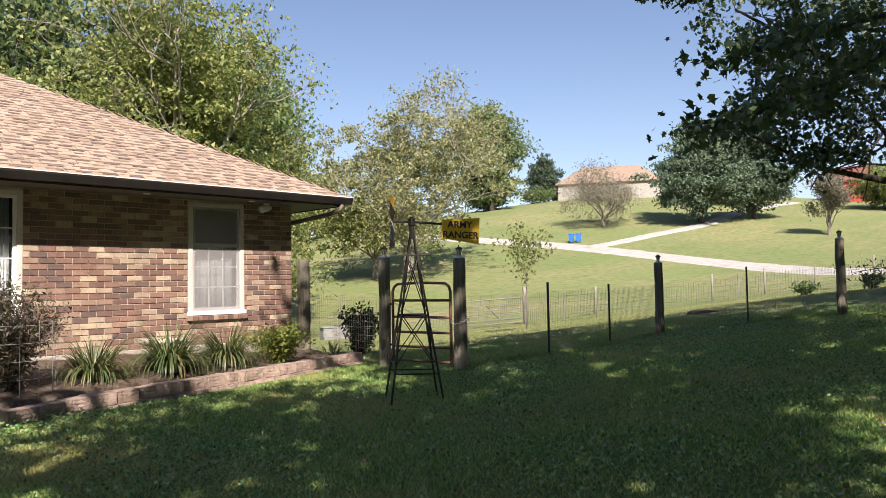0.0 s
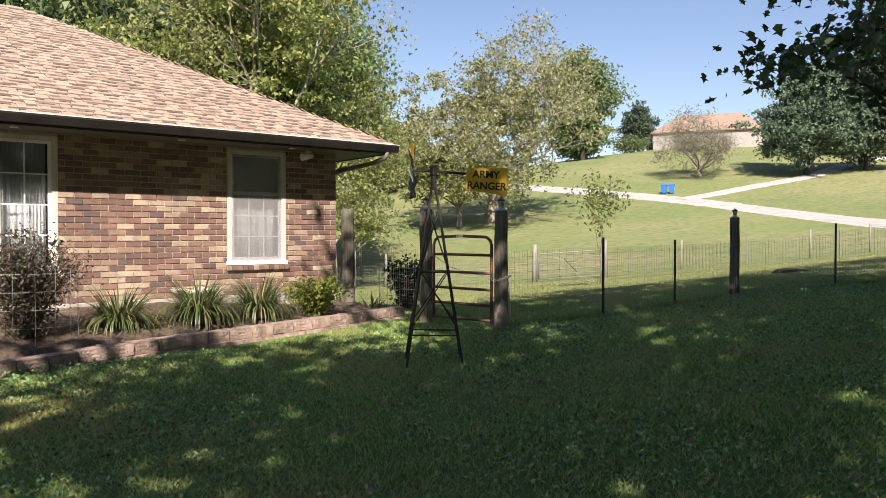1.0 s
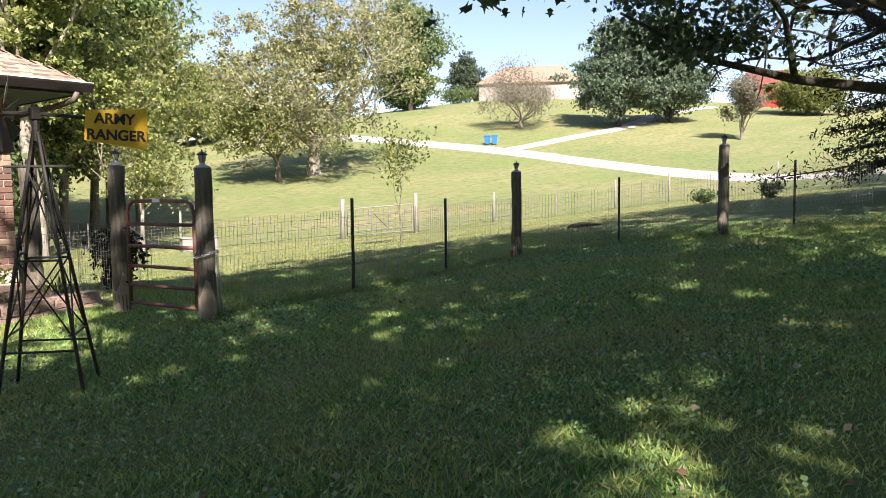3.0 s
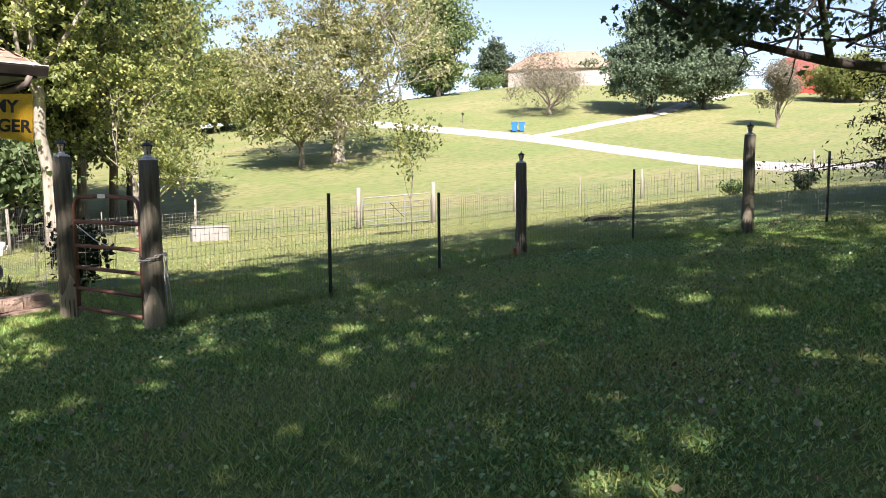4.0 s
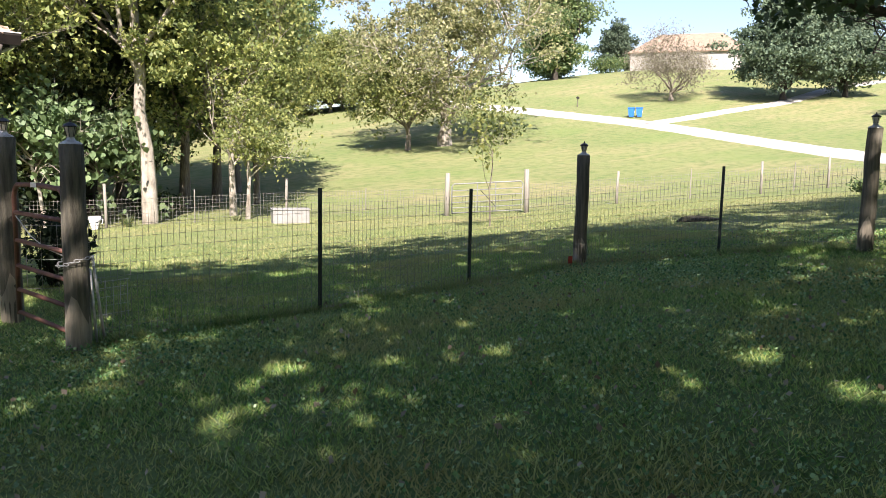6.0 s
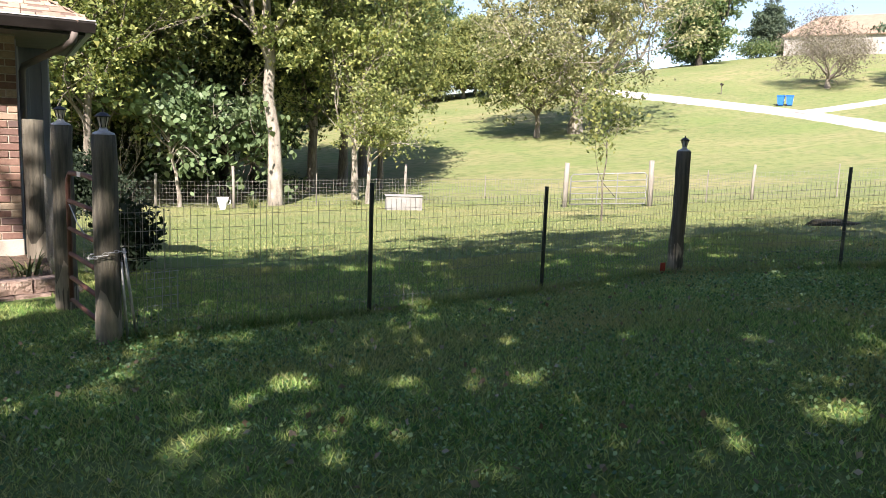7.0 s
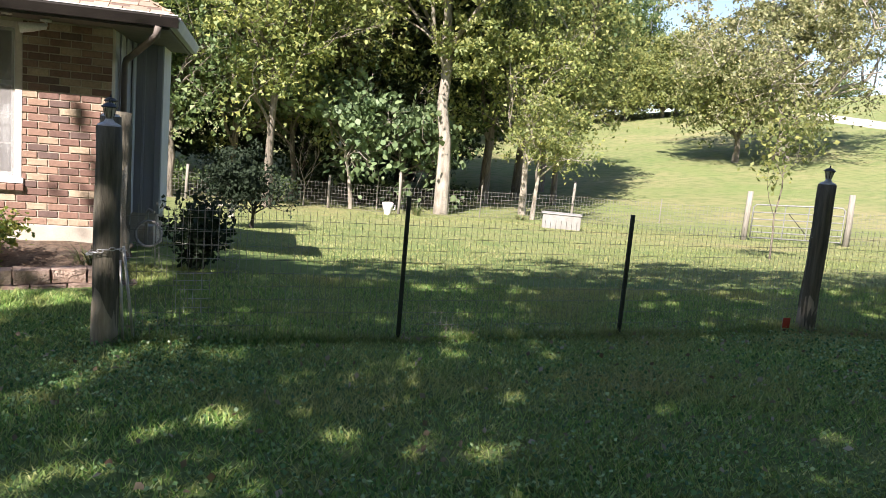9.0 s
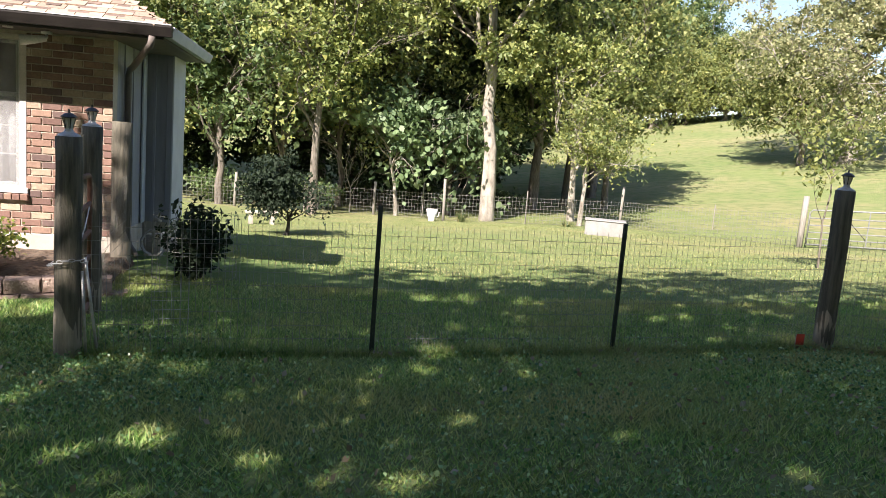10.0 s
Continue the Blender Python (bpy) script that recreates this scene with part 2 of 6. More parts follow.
WORNWOOD = surface("bare_worn_wood", (0.22, 0.19, 0.14), (0.38, 0.33, 0.25), 5, 0.9, 34, 0.6, stretch=(6, 6, 0.5))
IRON = surface("black_iron", (0.018, 0.018, 0.017), (0.045, 0.038, 0.030), 12, 0.55, 90, 0.15, metal=0.3)
TPOST = surface("dark_green_steel", (0.012, 0.020, 0.015), (0.025, 0.032, 0.024), 12, 0.5, 90, 0.1)
GATE_RED = surface("rusty_red_paint", (0.11, 0.045, 0.032), (0.19, 0.085, 0.06), 9, 0.6, 80, 0.2, stain=(0.13, 0.08, 0.06))
GALV = surface("galvanised_steel", (0.38, 0.38, 0.37), (0.55, 0.55, 0.54), 20, 0.5, 90, 0.1, metal=0.5)
GATE_GREY = surface("dull_grey_tube", (0.17, 0.175, 0.165), (0.27, 0.27, 0.25), 12, 0.6, 90, 0.1, metal=0.2)
TROUGH = surface("stained_trough_concrete", (0.22, 0.217, 0.20), (0.31, 0.303, 0.283), 4, 0.95, 70, 0.4, stain=(0.20, 0.18, 0.15))
WIRE = surface("fence_wire", (0.20, 0.195, 0.17), (0.30, 0.29, 0.255), 20, 0.6, 90, 0.0, metal=0.3)
YELLOW = surface("yellow_sign_paint", (0.72, 0.42, 0.012), (0.82, 0.50, 0.02), 6, 0.45, 90, 0.03, stain=(0.62, 0.36, 0.015))
INK = surface("black_lettering", (0.012, 0.012, 0.012), (0.02, 0.02, 0.02), 6, 0.6, 60, 0.0)
LAMPBLACK = surface("black_lamp_plastic", (0.015, 0.015, 0.015), (0.03, 0.03, 0.03), 6, 0.4, 60, 0.0)
LAMPCLEAR = surface("frosted_lamp_body", (0.45, 0.42, 0.36), (0.60, 0.56, 0.48), 6, 0.25, 60, 0.0)
BLUE = surface("blue_bin_plastic", (0.015, 0.12, 0.42), (0.02, 0.17, 0.52), 4, 0.5, 60, 0.1)
REDPAINT = surface("red_barn_paint", (0.42, 0.045, 0.03), (0.52, 0.07, 0.05), 2, 0.8, 30, 0.2)
ROOF_ORANGE = surface("tan_roofing", (0.25, 0.175, 0.125), (0.31, 0.225, 0.165), 2, 0.9, 30, 0.3)
PALEWALL = surface("pale_house_wall", (0.30, 0.28, 0.25), (0.40, 0.37, 0.33), 2, 0.85, 30, 0.2)
DARKPANE = surface("dark_window_pane", (0.03, 0.035, 0.04), (0.05, 0.055, 0.06), 2, 0.1, 30, 0.0)
BARK = surface("grey_brown_bark", (0.12, 0.10, 0.078), (0.28, 0.245, 0.195), 5, 0.95, 26, 1.0, stretch=(4, 4, 0.6), dist=0.04)
DARKBARK = surface("dark_bark", (0.03, 0.025, 0.02), (0.07, 0.058, 0.045), 5, 0.95, 26, 1.0, stretch=(4, 4, 0.6), dist=0.03)
PALEBARK = surface("pale_sycamore_bark", (0.17, 0.145, 0.11), (0.44, 0.40, 0.33), 2.2, 0.9, 20, 0.5, stretch=(2, 2, 0.7), stain=(0.19, 0.165, 0.13), dist=0.03)
FLAGRED = surface("red_marker_flag", (0.36, 0.035, 0.018), (0.45, 0.06, 0.025), 6, 0.6, 60, 0.0)

LEAF_TAN = leafy("autumn_olive_leaf", [(0.137, 0.156, 0.065), (0.221, 0.240, 0.101), (0.305, 0.305, 0.140), (0.390, 0.364, 0.195)], 0.4)
LEAF_GOLD = leafy("yellow_green_leaf", [(0.131, 0.175, 0.057), (0.219, 0.269, 0.085), (0.306, 0.338, 0.110), (0.413, 0.413, 0.125)], 0.45)
LEAF_GREEN = leafy("mid_green_leaf", [(0.073, 0.120, 0.047), (0.120, 0.185, 0.070), (0.176, 0.250, 0.091), (0.260, 0.312, 0.117)], 0.42)
# near-black green; on the bush-tree it stands in for the house's shadow
LEAF_DARK = leafy("dark_green_leaf", [(0.015, 0.029, 0.010), (0.018, 0.036, 0.013), (0.025, 0.044, 0.017)], 0.25, 0.8)
# darkened copy of the green leaves: the wood's inner shade as colour
LEAF_SHADED = leafy("shaded_wood_leaf", [(0.032, 0.055, 0.022), (0.055, 0.090, 0.034), (0.090, 0.130, 0.050)], 0.35, 0.7)
LEAF_MAPLE = leafy("maple_leaf", [(0.036, 0.066, 0.028), (0.052, 0.088, 0.036), (0.078, 0.118, 0.046)], 0.18)
LEAF_BROAD = leafy("broad_catalpa_leaf", [(0.132, 0.207, 0.090), (0.178, 0.259, 0.115), (0.236, 0.310, 0.144)], 0.35)
LEAF_CONIFER = leafy("blue_green_needles", [(0.048, 0.080, 0.048), (0.078, 0.118, 0.068), (0.125, 0.165, 0.095)], 0.15, 0.75)
LEAF_BARE = leafy("grey_twig_leaf", [(0.165, 0.145, 0.108), (0.230, 0.205, 0.155), (0.195, 0.195, 0.105)], 0.2)
LEAF_YELLOW = leafy("chartreuse_leaf", [(0.085, 0.140, 0.022), (0.190, 0.240, 0.036), (0.360, 0.360, 0.060)], 0.35)
LEAF_LILY = leafy("daylily_blade", [(0.058, 0.098, 0.029), (0.098, 0.143, 0.046), (0.156, 0.195, 0.072), (0.338, 0.286, 0.130)], 0.25, 0.45)
LEAF_PURPLE = leafy("bronze_shrub_leaf", [(0.05, 0.045, 0.03), (0.09, 0.07, 0.05), (0.14, 0.10, 0.075), (0.08, 0.11, 0.03)], 0.25)

# ---- building helpers ----
def mesh_of(name, bm, material, smooth=False):
    me = bpy.data.meshes.new(name)
    bm.to_mesh(me)
    bm.free()
    me.materials.append(material)
    if smooth:
        me.polygons.foreach_set("use_smooth", [True] * len(me.polygons))
    return me


def part(name, bm, material, parent=None, label="", smooth=False):
    """Links a bmesh as one mesh object under a thing or a part."""
    ob = new(name, mesh_of(name, bm, material, smooth))
    if parent:
        ob.parent = parent
    return tagged(ob, label)


def thing(name, label, category, at=(0, 0, 0), rz=0.0, group="", kind=""):
    """An Empty at the base of a thing."""
    e = new(name)
    e.empty_display_size = 0.1
    e.matrix_basis = pose(*at, 0, 0, rz)
    return tagged(e, label, category, group, kind)


def box(bm, x0, x1, y0, y1, z0, z1, bevel=0.0):
    vs = [bm.verts.new(p) for p in ((x0, y0, z0), (x1, y0, z0), (x1, y1, z0), (x0, y1, z0), (x0, y0, z1), (x1, y0, z1), (x1, y1, z1), (x0, y1, z1))]
    fs = [bm.faces.new([vs[i] for i in f]) for f in ((3, 2, 1, 0), (4, 5, 6, 7), (0, 1, 5, 4), (1, 2, 6, 5), (2, 3, 7, 6), (3, 0, 4, 7))]
    if bevel:
        edges = list({e for f in fs for e in f.edges})
        bmesh.ops.bevel(bm, geom=edges, offset=bevel, segments=1, affect="EDGES")
    return bm


def tube(bm, pts, radii, sides=6, cap=True):
    """A tapered tube through points."""
    rings = []
    pts = [Vector(p) for p in pts]
    for i, p in enumerate(pts):
        way = (pts[min(i + 1, len(pts) - 1)] - pts[max(i - 1, 0)]).normalized()
        u = way.orthogonal().normalized() if i == 0 else (rings_u - way * rings_u.dot(way)).normalized()
        rings_u = u
        w = way.cross(u)
        r = radii[i] if hasattr(radii, "__len__") else radii
        rings.append([bm.verts.new(p + r * (math.cos(a) * u + math.sin(a) * w)) for a in [2 * math.pi * k / sides for k in range(sides)]])
    for a, b in zip(rings, rings[1:]):
        for k in range(sides):
            bm.faces.new((a[k], a[(k + 1) % sides], b[(k + 1) % sides], b[k]))
    if cap:
        bm.faces.new(rings[0][::-1])
        bm.faces.new(rings[-1])
    return bm


def lathe(bm, profile, sides=16, at=(0, 0, 0)):
    """Turns a profile of (radius, height) about the upright axis."""
    rings = [[bm.verts.new((at[0] + r * math.cos(2 * math.pi * k / sides), at[1] + r * math.sin(2 * math.pi * k / sides), at[2] + z)) for k in range(sides)] for r, z in profile]
    for a, b in zip(rings, rings[1:]):
        for k in range(sides):
            bm.faces.new((a[k], a[(k + 1) % sides], b[(k + 1) % sides], b[k]))
    bm.faces.new(rings[0][::-1])
    bm.faces.new(rings[-1])
    return bm


def mesh_from_arrays(name, verts, corners, material):
    """A mesh from arrays of corners: verts (n, 3) and faces (m, k), with k corners each."""
    me = bpy.data.meshes.new(name)
    m, k = corners.shape
    me.vertices.add(len(verts))
    me.vertices.foreach_set("co", verts.astype(np.float32).ravel())
    me.loops.add(m * k)
    me.loops.foreach_set("vertex_index", corners.astype(np.int32).ravel())
    me.polygons.add(m)
    me.polygons.foreach_set("loop_start", np.arange(0, m * k, k, dtype=np.int32))
    me.update(calc_edges=True)
    me.materials.append(material)
    return me


def leaf_mesh(name, centres, size, material, rng, droop=0.3, aspect=0.55, shape="leaf"):
    """Many small leaves, each a folded blade of its own, facing about; a spray is two ragged leaflets together."""
    if shape == "spray":
        centres = np.repeat(centres, 2, 0)
        centres = centres + rng.normal(size=centres.shape) * size * 0.35
        size = size * 0.92
    n = len(centres)
    way = rng.normal(size=(n, 3))
    way[:, 2] -= droop
    way /= np.linalg.norm(way, axis=1)[:, None]
    side = np.cross(way, rng.normal(size=(n, 3)) + np.array([0, 0, 1.2]))
    side /= np.linalg.norm(side, axis=1)[:, None] + 1e-6
    up = np.cross(side, way)
    s = (size * rng.uniform(0.6, 1.35, n))[:, None]
    if shape == "lobed":
        ring = [(-0.5, 0, 0), (-0.28, 0.38, 0.05), (0.0, 0.22, 0.02), (0.12, 0.55, 0.06), (0.2, 0.2, 0.0), (0.55, 0, -0.04),
                (0.2, -0.2, 0.0), (0.12, -0.55, 0.06), (0.0, -0.22, 0.02), (-0.28, -0.38, 0.05)]
    else:
        ring = [(-0.5, 0, 0), (0.0, aspect * 0.5, 0.06), (0.5, 0, -0.05), (0.0, -aspect * 0.5, 0.06)]
    if shape == "spray":
        ring = [(-0.5, -0.1, 0), (0.15, 0.38, 0.08), (0.5, -0.28, -0.05)]
    if shape == "broad":
        ring = [(-0.5, 0, 0), (-0.3, 0.3, 0.05), (0.05, 0.34, 0.06), (0.5, 0, -0.06), (0.05, -0.34, 0.06), (-0.3, -0.3, 0.05)]
    k = len(ring)
    verts = np.stack([centres + s * (a * way + b * side + c * up) for a, b, c in ring], 1).reshape(-1, 3)
    return mesh_from_arrays(name, verts, np.arange(n * k).reshape(n, k), material)


C = (-0.5619, 0.2784, -1.1832, -1.0807, 0.5308, -0.7432, -0.0702, 0.4158, 0.1547, 0.0605, -0.3212, -0.0282, -0.0716, -0.5585, -0.4052)


def height(x, y):
    """The lie of the land: a yard that climbs to the south, a shallow valley, then a long hill with a rounded crest."""
    x, y = np.asarray(x, float), np.asarray(y, float)
    X, Y, u, v = np.tanh(x / 18), np.tanh(y / 18), 0.8 * x + 0.6 * y, np.tanh((-0.6 * x + 0.8 * y) / 60)
    a, b, c = 8 * np.logaddexp(0, (u - 35) / 8), 8 * np.logaddexp(0, (u - 70) / 8), 12 * np.logaddexp(0, (u - 150) / 12)
    z = sum(p * q for p, q in zip(C, (1, X, Y, X * Y, X * X, Y * Y, X * X * Y, X * Y * Y, a, b, c, v * a, v * v * a, v * c, v * v * c)))
    z = z + 0.34 * np.exp(-((x + 1) / 4) ** 2 - ((y - 0.8) / 2.6) ** 2) + 0.3 * np.exp(-((x - 9) / 6) ** 2 - ((y - 15) / 5) ** 2)
    z = z - 0.1 * np.exp(-((x - 7) / 4) ** 2 - ((y + 3.2) / 1.8) ** 2)
    z = z + 0.10 * np.exp(-((x + 5) / 2.2) ** 2 - ((y + 2.9) / 1.2) ** 2)
    return np.maximum(z, -8.0)


def ground_at(x, y, sink=0.0):
    return (x, y, float(height(x, y)) - sink)


# ---- ground ----
side = np.linspace(-1, 1, 281)
gx = 3 + 14 * side + 1100 * np.sign(side) * np.abs(side) ** 4.2
gy = 1 + 14 * side + 1100 * np.sign(side) * np.abs(side) ** 4.2
GX, GY = np.meshgrid(gx, gy)
GZ = height(GX, GY)
idx = np.arange(GX.size).reshape(GX.shape)
quads = np.stack([idx[:-1, :-1], idx[:-1, 1:], idx[1:, 1:], idx[1:, :-1]], -1).reshape(-1, 4)
ground = new("ground", mesh_from_arrays("ground", np.stack([GX, GY, GZ], -1).reshape(-1, 3), quads, LAWN))
ground.data.polygons.foreach_set("use_smooth", [True] * len(ground.data.polygons))
tagged(ground, "mown lawn and grassy hillside with dry patches", "ground", kind="structure")


def ribbon(name, line, width, material, label, lift=0.05):
    """A strip of gravel draped over the land along a smooth line."""
    pts = [Vector((x, y, 0)) for x, y in line]
    fine = []
    for i in range(len(pts) - 1):
        p0, p1, p2, p3 = pts[max(i - 1, 0)], pts[i], pts[i + 1], pts[min(i + 2, len(pts) - 1)]
        for k in range(10):
            t = k / 10
            fine.append(0.5 * ((2 * p1) + (p2 - p0) * t + (2 * p0 - 5 * p1 + 4 * p2 - p3) * t * t + (3 * p1 - p0 - 3 * p2 + p3) * t ** 3))
    fine.append(pts[-1])
    bm = bmesh.new()
    rows = []
    for i, p in enumerate(fine):
        way = (fine[min(i + 1, len(fine) - 1)] - fine[max(i - 1, 0)]).normalized()
        n = Vector((-way.y, way.x, 0))
        row = []
        for j in range(7):
            o = (j / 6 - 0.5) * width * (1 + 0.24 * noise.noise(Vector((i * 0.55, j * 3.0, 1))))
            q = p + n * o
            edge = -0.14 if j in (0, 6) else 0.0
            row.append(bm.verts.new((q.x, q.y, float(height(q.x, q.y)) + lift + edge)))
        rows.append(row)
    for a, b in zip(rows, rows[1:]):
        for j in range(6):
            bm.faces.new((a[j], b[j], b[j + 1], a[j + 1]))
    bmesh.ops.recalc_face_normals(bm, faces=bm.faces)
    ob = part(name, bm, material, None, label, True)
    return tagged(ob, category="road", kind="structure")


ribbon("road", [(46, -18), (48.5, -6), (49, 3), (55, 11), (60.5, 19.5), (64.5, 30), (66.3, 39.3), (66.8, 53.4), (67.5, 65), (69.3, 75), (70.6, 81)], 5.0, GRAVEL,
       "pale gravel lane curving across the grassy hill")
ribbon("driveway", [(66.5, 39), (72, 38.2), (79, 37.6), (88, 36.6), (95, 37), (111, 39), (131, 39)], 2.5, GRAVEL, "pale gravel driveway climbing the hill from the lane", 0.09)

# ---- house ----
SOFFIT_Z, EAVE_Z, EAVE_X, EAVE_Y, PITCH = 2.21, 2.34, 0.66, -0.68, 0.53
BAY_END, BACK_X, BACK_END = 2.42, 0.12, 5.6
house = thing("house", "brown brick ranch house with tan shingled hip roof", "house", (0, 0, 0))
WIN = [(-1.82, -0.89, 0.50, 2.17), (-6.02, -4.06, 0.44, 2.17)]

bm = bmesh.new()
xs = [-10.0, -6.02, -4.06, -1.82, -0.89, -0.012]
for a, b, hole in ((xs[0], xs[1], None), (xs[1], xs[2], WIN[1]), (xs[2], xs[3], None), (xs[3], xs[4], WIN[0]), (xs[4], xs[5], None)):
    if hole:
        box(bm, a, b, 0.012, 0.20, 0.02, hole[2])
        box(bm, a, b, 0.012, 0.20, hole[3], SOFFIT_Z)
    else:
        box(bm, a, b, 0.012, 0.20, 0.02, SOFFIT_Z)
front_wall = part("front_wall", bm, MORTAR, house, "brown and buff brick wall with pale mortar")
bm = bmesh.new()
box(bm, -10, 0.0, -0.015, 0.22, -0.75, 0.035, 0.008)
part("foundation", bm, CONCRETE, house, "pale concrete foundation")
bm = bmesh.new()
box(bm, -0.20, -0.012, 0.20, 1.58, 0.02, SOFFIT_Z)
side_wall = part("side_wall", bm, SIDING, house, "grey panelled return wall in shade")
for y in (0.52, 0.95):
    part("batten", box(bmesh.new(), -0.012, 0.004, y - 0.02, y + 0.02, 0.03, SOFFIT_Z, 0.003), SIDING, side_wall)
bm = bmesh.new()
box(bm, -0.22, 0.0, 0.22, 1.58, -0.75, 0.03)
part("foundation", bm, CONCRETE, house)
# grey panelled bay with battens
bm = bmesh.new()
box(bm, -0.30, 0.34, 1.60, 2.45, 0.03, SOFFIT_Z + 0.05)
bay = part("bay_wall", bm, SIDING, house, "grey vertical panel siding")
for x in (-0.05, 0.12):
    bm = bmesh.new()
    box(bm, x - 0.018, x + 0.018, 1.582, 1.60, 0.03, SOFFIT_Z, 0.003)
    part("batten", bm, SIDING, bay)
bm = bmesh.new()
box(bm, 0.27, 0.345, 1.575, 1.60, 0.03, SOFFIT_Z, 0.004)
part("corner_board", bm, SIDING, bay)
bm = bmesh.new()
box(bm, 0.341, 0.362, 1.575, 2.45, 0.03, SOFFIT_Z, 0.004)
part("side_cladding", bm, PALE_SIDING, bay, "pale painted side cladding")
bm = bmesh.new()
box(bm, -0.28, 0.32, 1.62, 2.44, -1.6, 0.028)
part("foundation", bm, CONCRETE, house)
bm = bmesh.new()
box(bm, 0.001, 0.028, 1.40, 1.575, 0.03, SOFFIT_Z, 0.004)
part("corner_board", bm, PALE_SIDING, house)
# back and inside
bm = bmesh.new()
box(bm, -10, -0.3, 4.32, 4.5, -1.6, SOFFIT_Z)
box(bm, -10.2, -10, 0.0, 4.5, -1.6, SOFFIT_Z)
box(bm, -0.298, -0.20, 2.46, 4.5, -1.6, SOFFIT_Z)
part("back_wall", bm, MORTAR, house)
# wall and floor behind the panes, painted dark in place of indoor shade
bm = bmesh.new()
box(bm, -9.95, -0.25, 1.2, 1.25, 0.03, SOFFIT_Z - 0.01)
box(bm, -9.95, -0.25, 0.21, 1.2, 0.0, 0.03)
part("interior_wall", bm, ROOM, house, "interior wall coloured dark to make the room dim")

# soffit, fascia, gutter
bm = bmesh.new()
box(bm, -10.6, EAVE_X - 0.06, EAVE_Y + 0.06, 0.011, SOFFIT_Z, SOFFIT_Z + 0.02)
box(bm, 0.0, EAVE_X - 0.06, 0.013, BAY_END, SOFFIT_Z + 0.001, SOFFIT_Z + 0.021)
part("soffit", bm, SOFFIT, house, "brown painted soffit")
bm = bmesh.new()
box(bm, -10.6, EAVE_X - 0.04, EAVE_Y + 0.04, EAVE_Y + 0.06, SOFFIT_Z - 0.015, EAVE_Z - 0.005)
box(bm, EAVE_X - 0.06, EAVE_X - 0.04, EAVE_Y + 0.062, BAY_END, SOFFIT_Z - 0.015, EAVE_Z - 0.005)
part("fascia", bm, BRONZE, house)


def gutter(p0, p1, out, material, label):
    """A K-style gutter: back, floor, curled front and bright lip, along a straight eave."""
    prof = [(0.0, 0.0), (0.0, -0.11), (0.065, -0.11), (0.085, -0.06), (0.10, -0.02), (0.10, 0.0), (0.094, 0.0), (0.08, -0.055), (0.06, -0.103), (0.006, -0.103), (0.006, 0.0)]
    bm = bmesh.new()
    rings = []
    for p in (p0, p1):
        rings.append([bm.verts.new(Vector(p) + Vector(out) * a + Vector((0, 0, b))) for a, b in prof])
    n = len(prof)
    for k in range(n):
        bm.faces.new((rings[0][k], rings[0][(k + 1) % n], rings[1][(k + 1) % n], rings[1][k]))
    bmesh.ops.contextual_create(bm, geom=rings[0])
    bmesh.ops.contextual_create(bm, geom=rings[1])
    bmesh.ops.recalc_face_normals(bm, faces=bm.faces)
    return part("gutter", bm, material, house, label)


gutter((-10.6, EAVE_Y + 0.035, EAVE_Z - 0.01), (EAVE_X + 0.05, EAVE_Y + 0.035, EAVE_Z - 0.01), (0, -1, 0), BRONZE, "dark bronze rain gutter")
gutter((EAVE_X - 0.035, EAVE_Y + 0.04, EAVE_Z - 0.012), (EAVE_X - 0.035, BAY_END, EAVE_Z - 0.012), (1, 0, 0), PALE_SIDING, "pale rain gutter")
# white tube on the gutter's rim: a highlight put in as colour
bm = bmesh.new()
tube(bm, [(-10.6, EAVE_Y - 0.066, EAVE_Z - 0.005), (EAVE_X + 0.05, EAVE_Y - 0.066, EAVE_Z - 0.005)], 0.006, 6)
part("gutter_lip", bm, TRIM, house, "gutter lip coloured white as its sunlit highlight")
bm = bmesh.new()
tube(bm, [(0.52, EAVE_Y - 0.01, 2.22), (0.50, EAVE_Y + 0.02, 2.13), (0.40, EAVE_Y + 0.2, 2.06), (0.16, 0.20, 1.96), (0.075, 0.38, 1.92), (0.05, 0.44, 1.86), (0.05, 0.44, 0.10), (0.10, 0.38, -0.10), (0.2, 0.30, -0.22)],
     0.036, 8)
part("downspout", bm, SOFFIT, house, "taupe metal downspout", True)
# dual flood lamp under the soffit
bm = bmesh.new()
lathe(bm, [(0.055, 0), (0.055, 0.02), (0.03, 0.03)], 14, (-0.62, -0.22, SOFFIT_Z - 0.031))
tube(bm, [(-0.62, -0.22, SOFFIT_Z - 0.03), (-0.60, -0.27, SOFFIT_Z - 0.07), (-0.66, -0.33, SOFFIT_Z - 0.10)], 0.014, 8)
tube(bm, [(-0.60, -0.30, SOFFIT_Z - 0.085), (-0.70, -0.36, SOFFIT_Z - 0.11), (-0.82, -0.40, SOFFIT_Z - 0.13)], [0.03, 0.045, 0.055], 12)
part("flood_lamp", bm, TRIM, house, "white flood lamp under the eaves", True)
for x in (-4.6, -2.6, -0.95):
    part("soffit_vent", lathe(bmesh.new(), [(0.05, 0), (0.05, 0.012)], 14, (x, -0.34, SOFFIT_Z - 0.012)), TRIM, house)


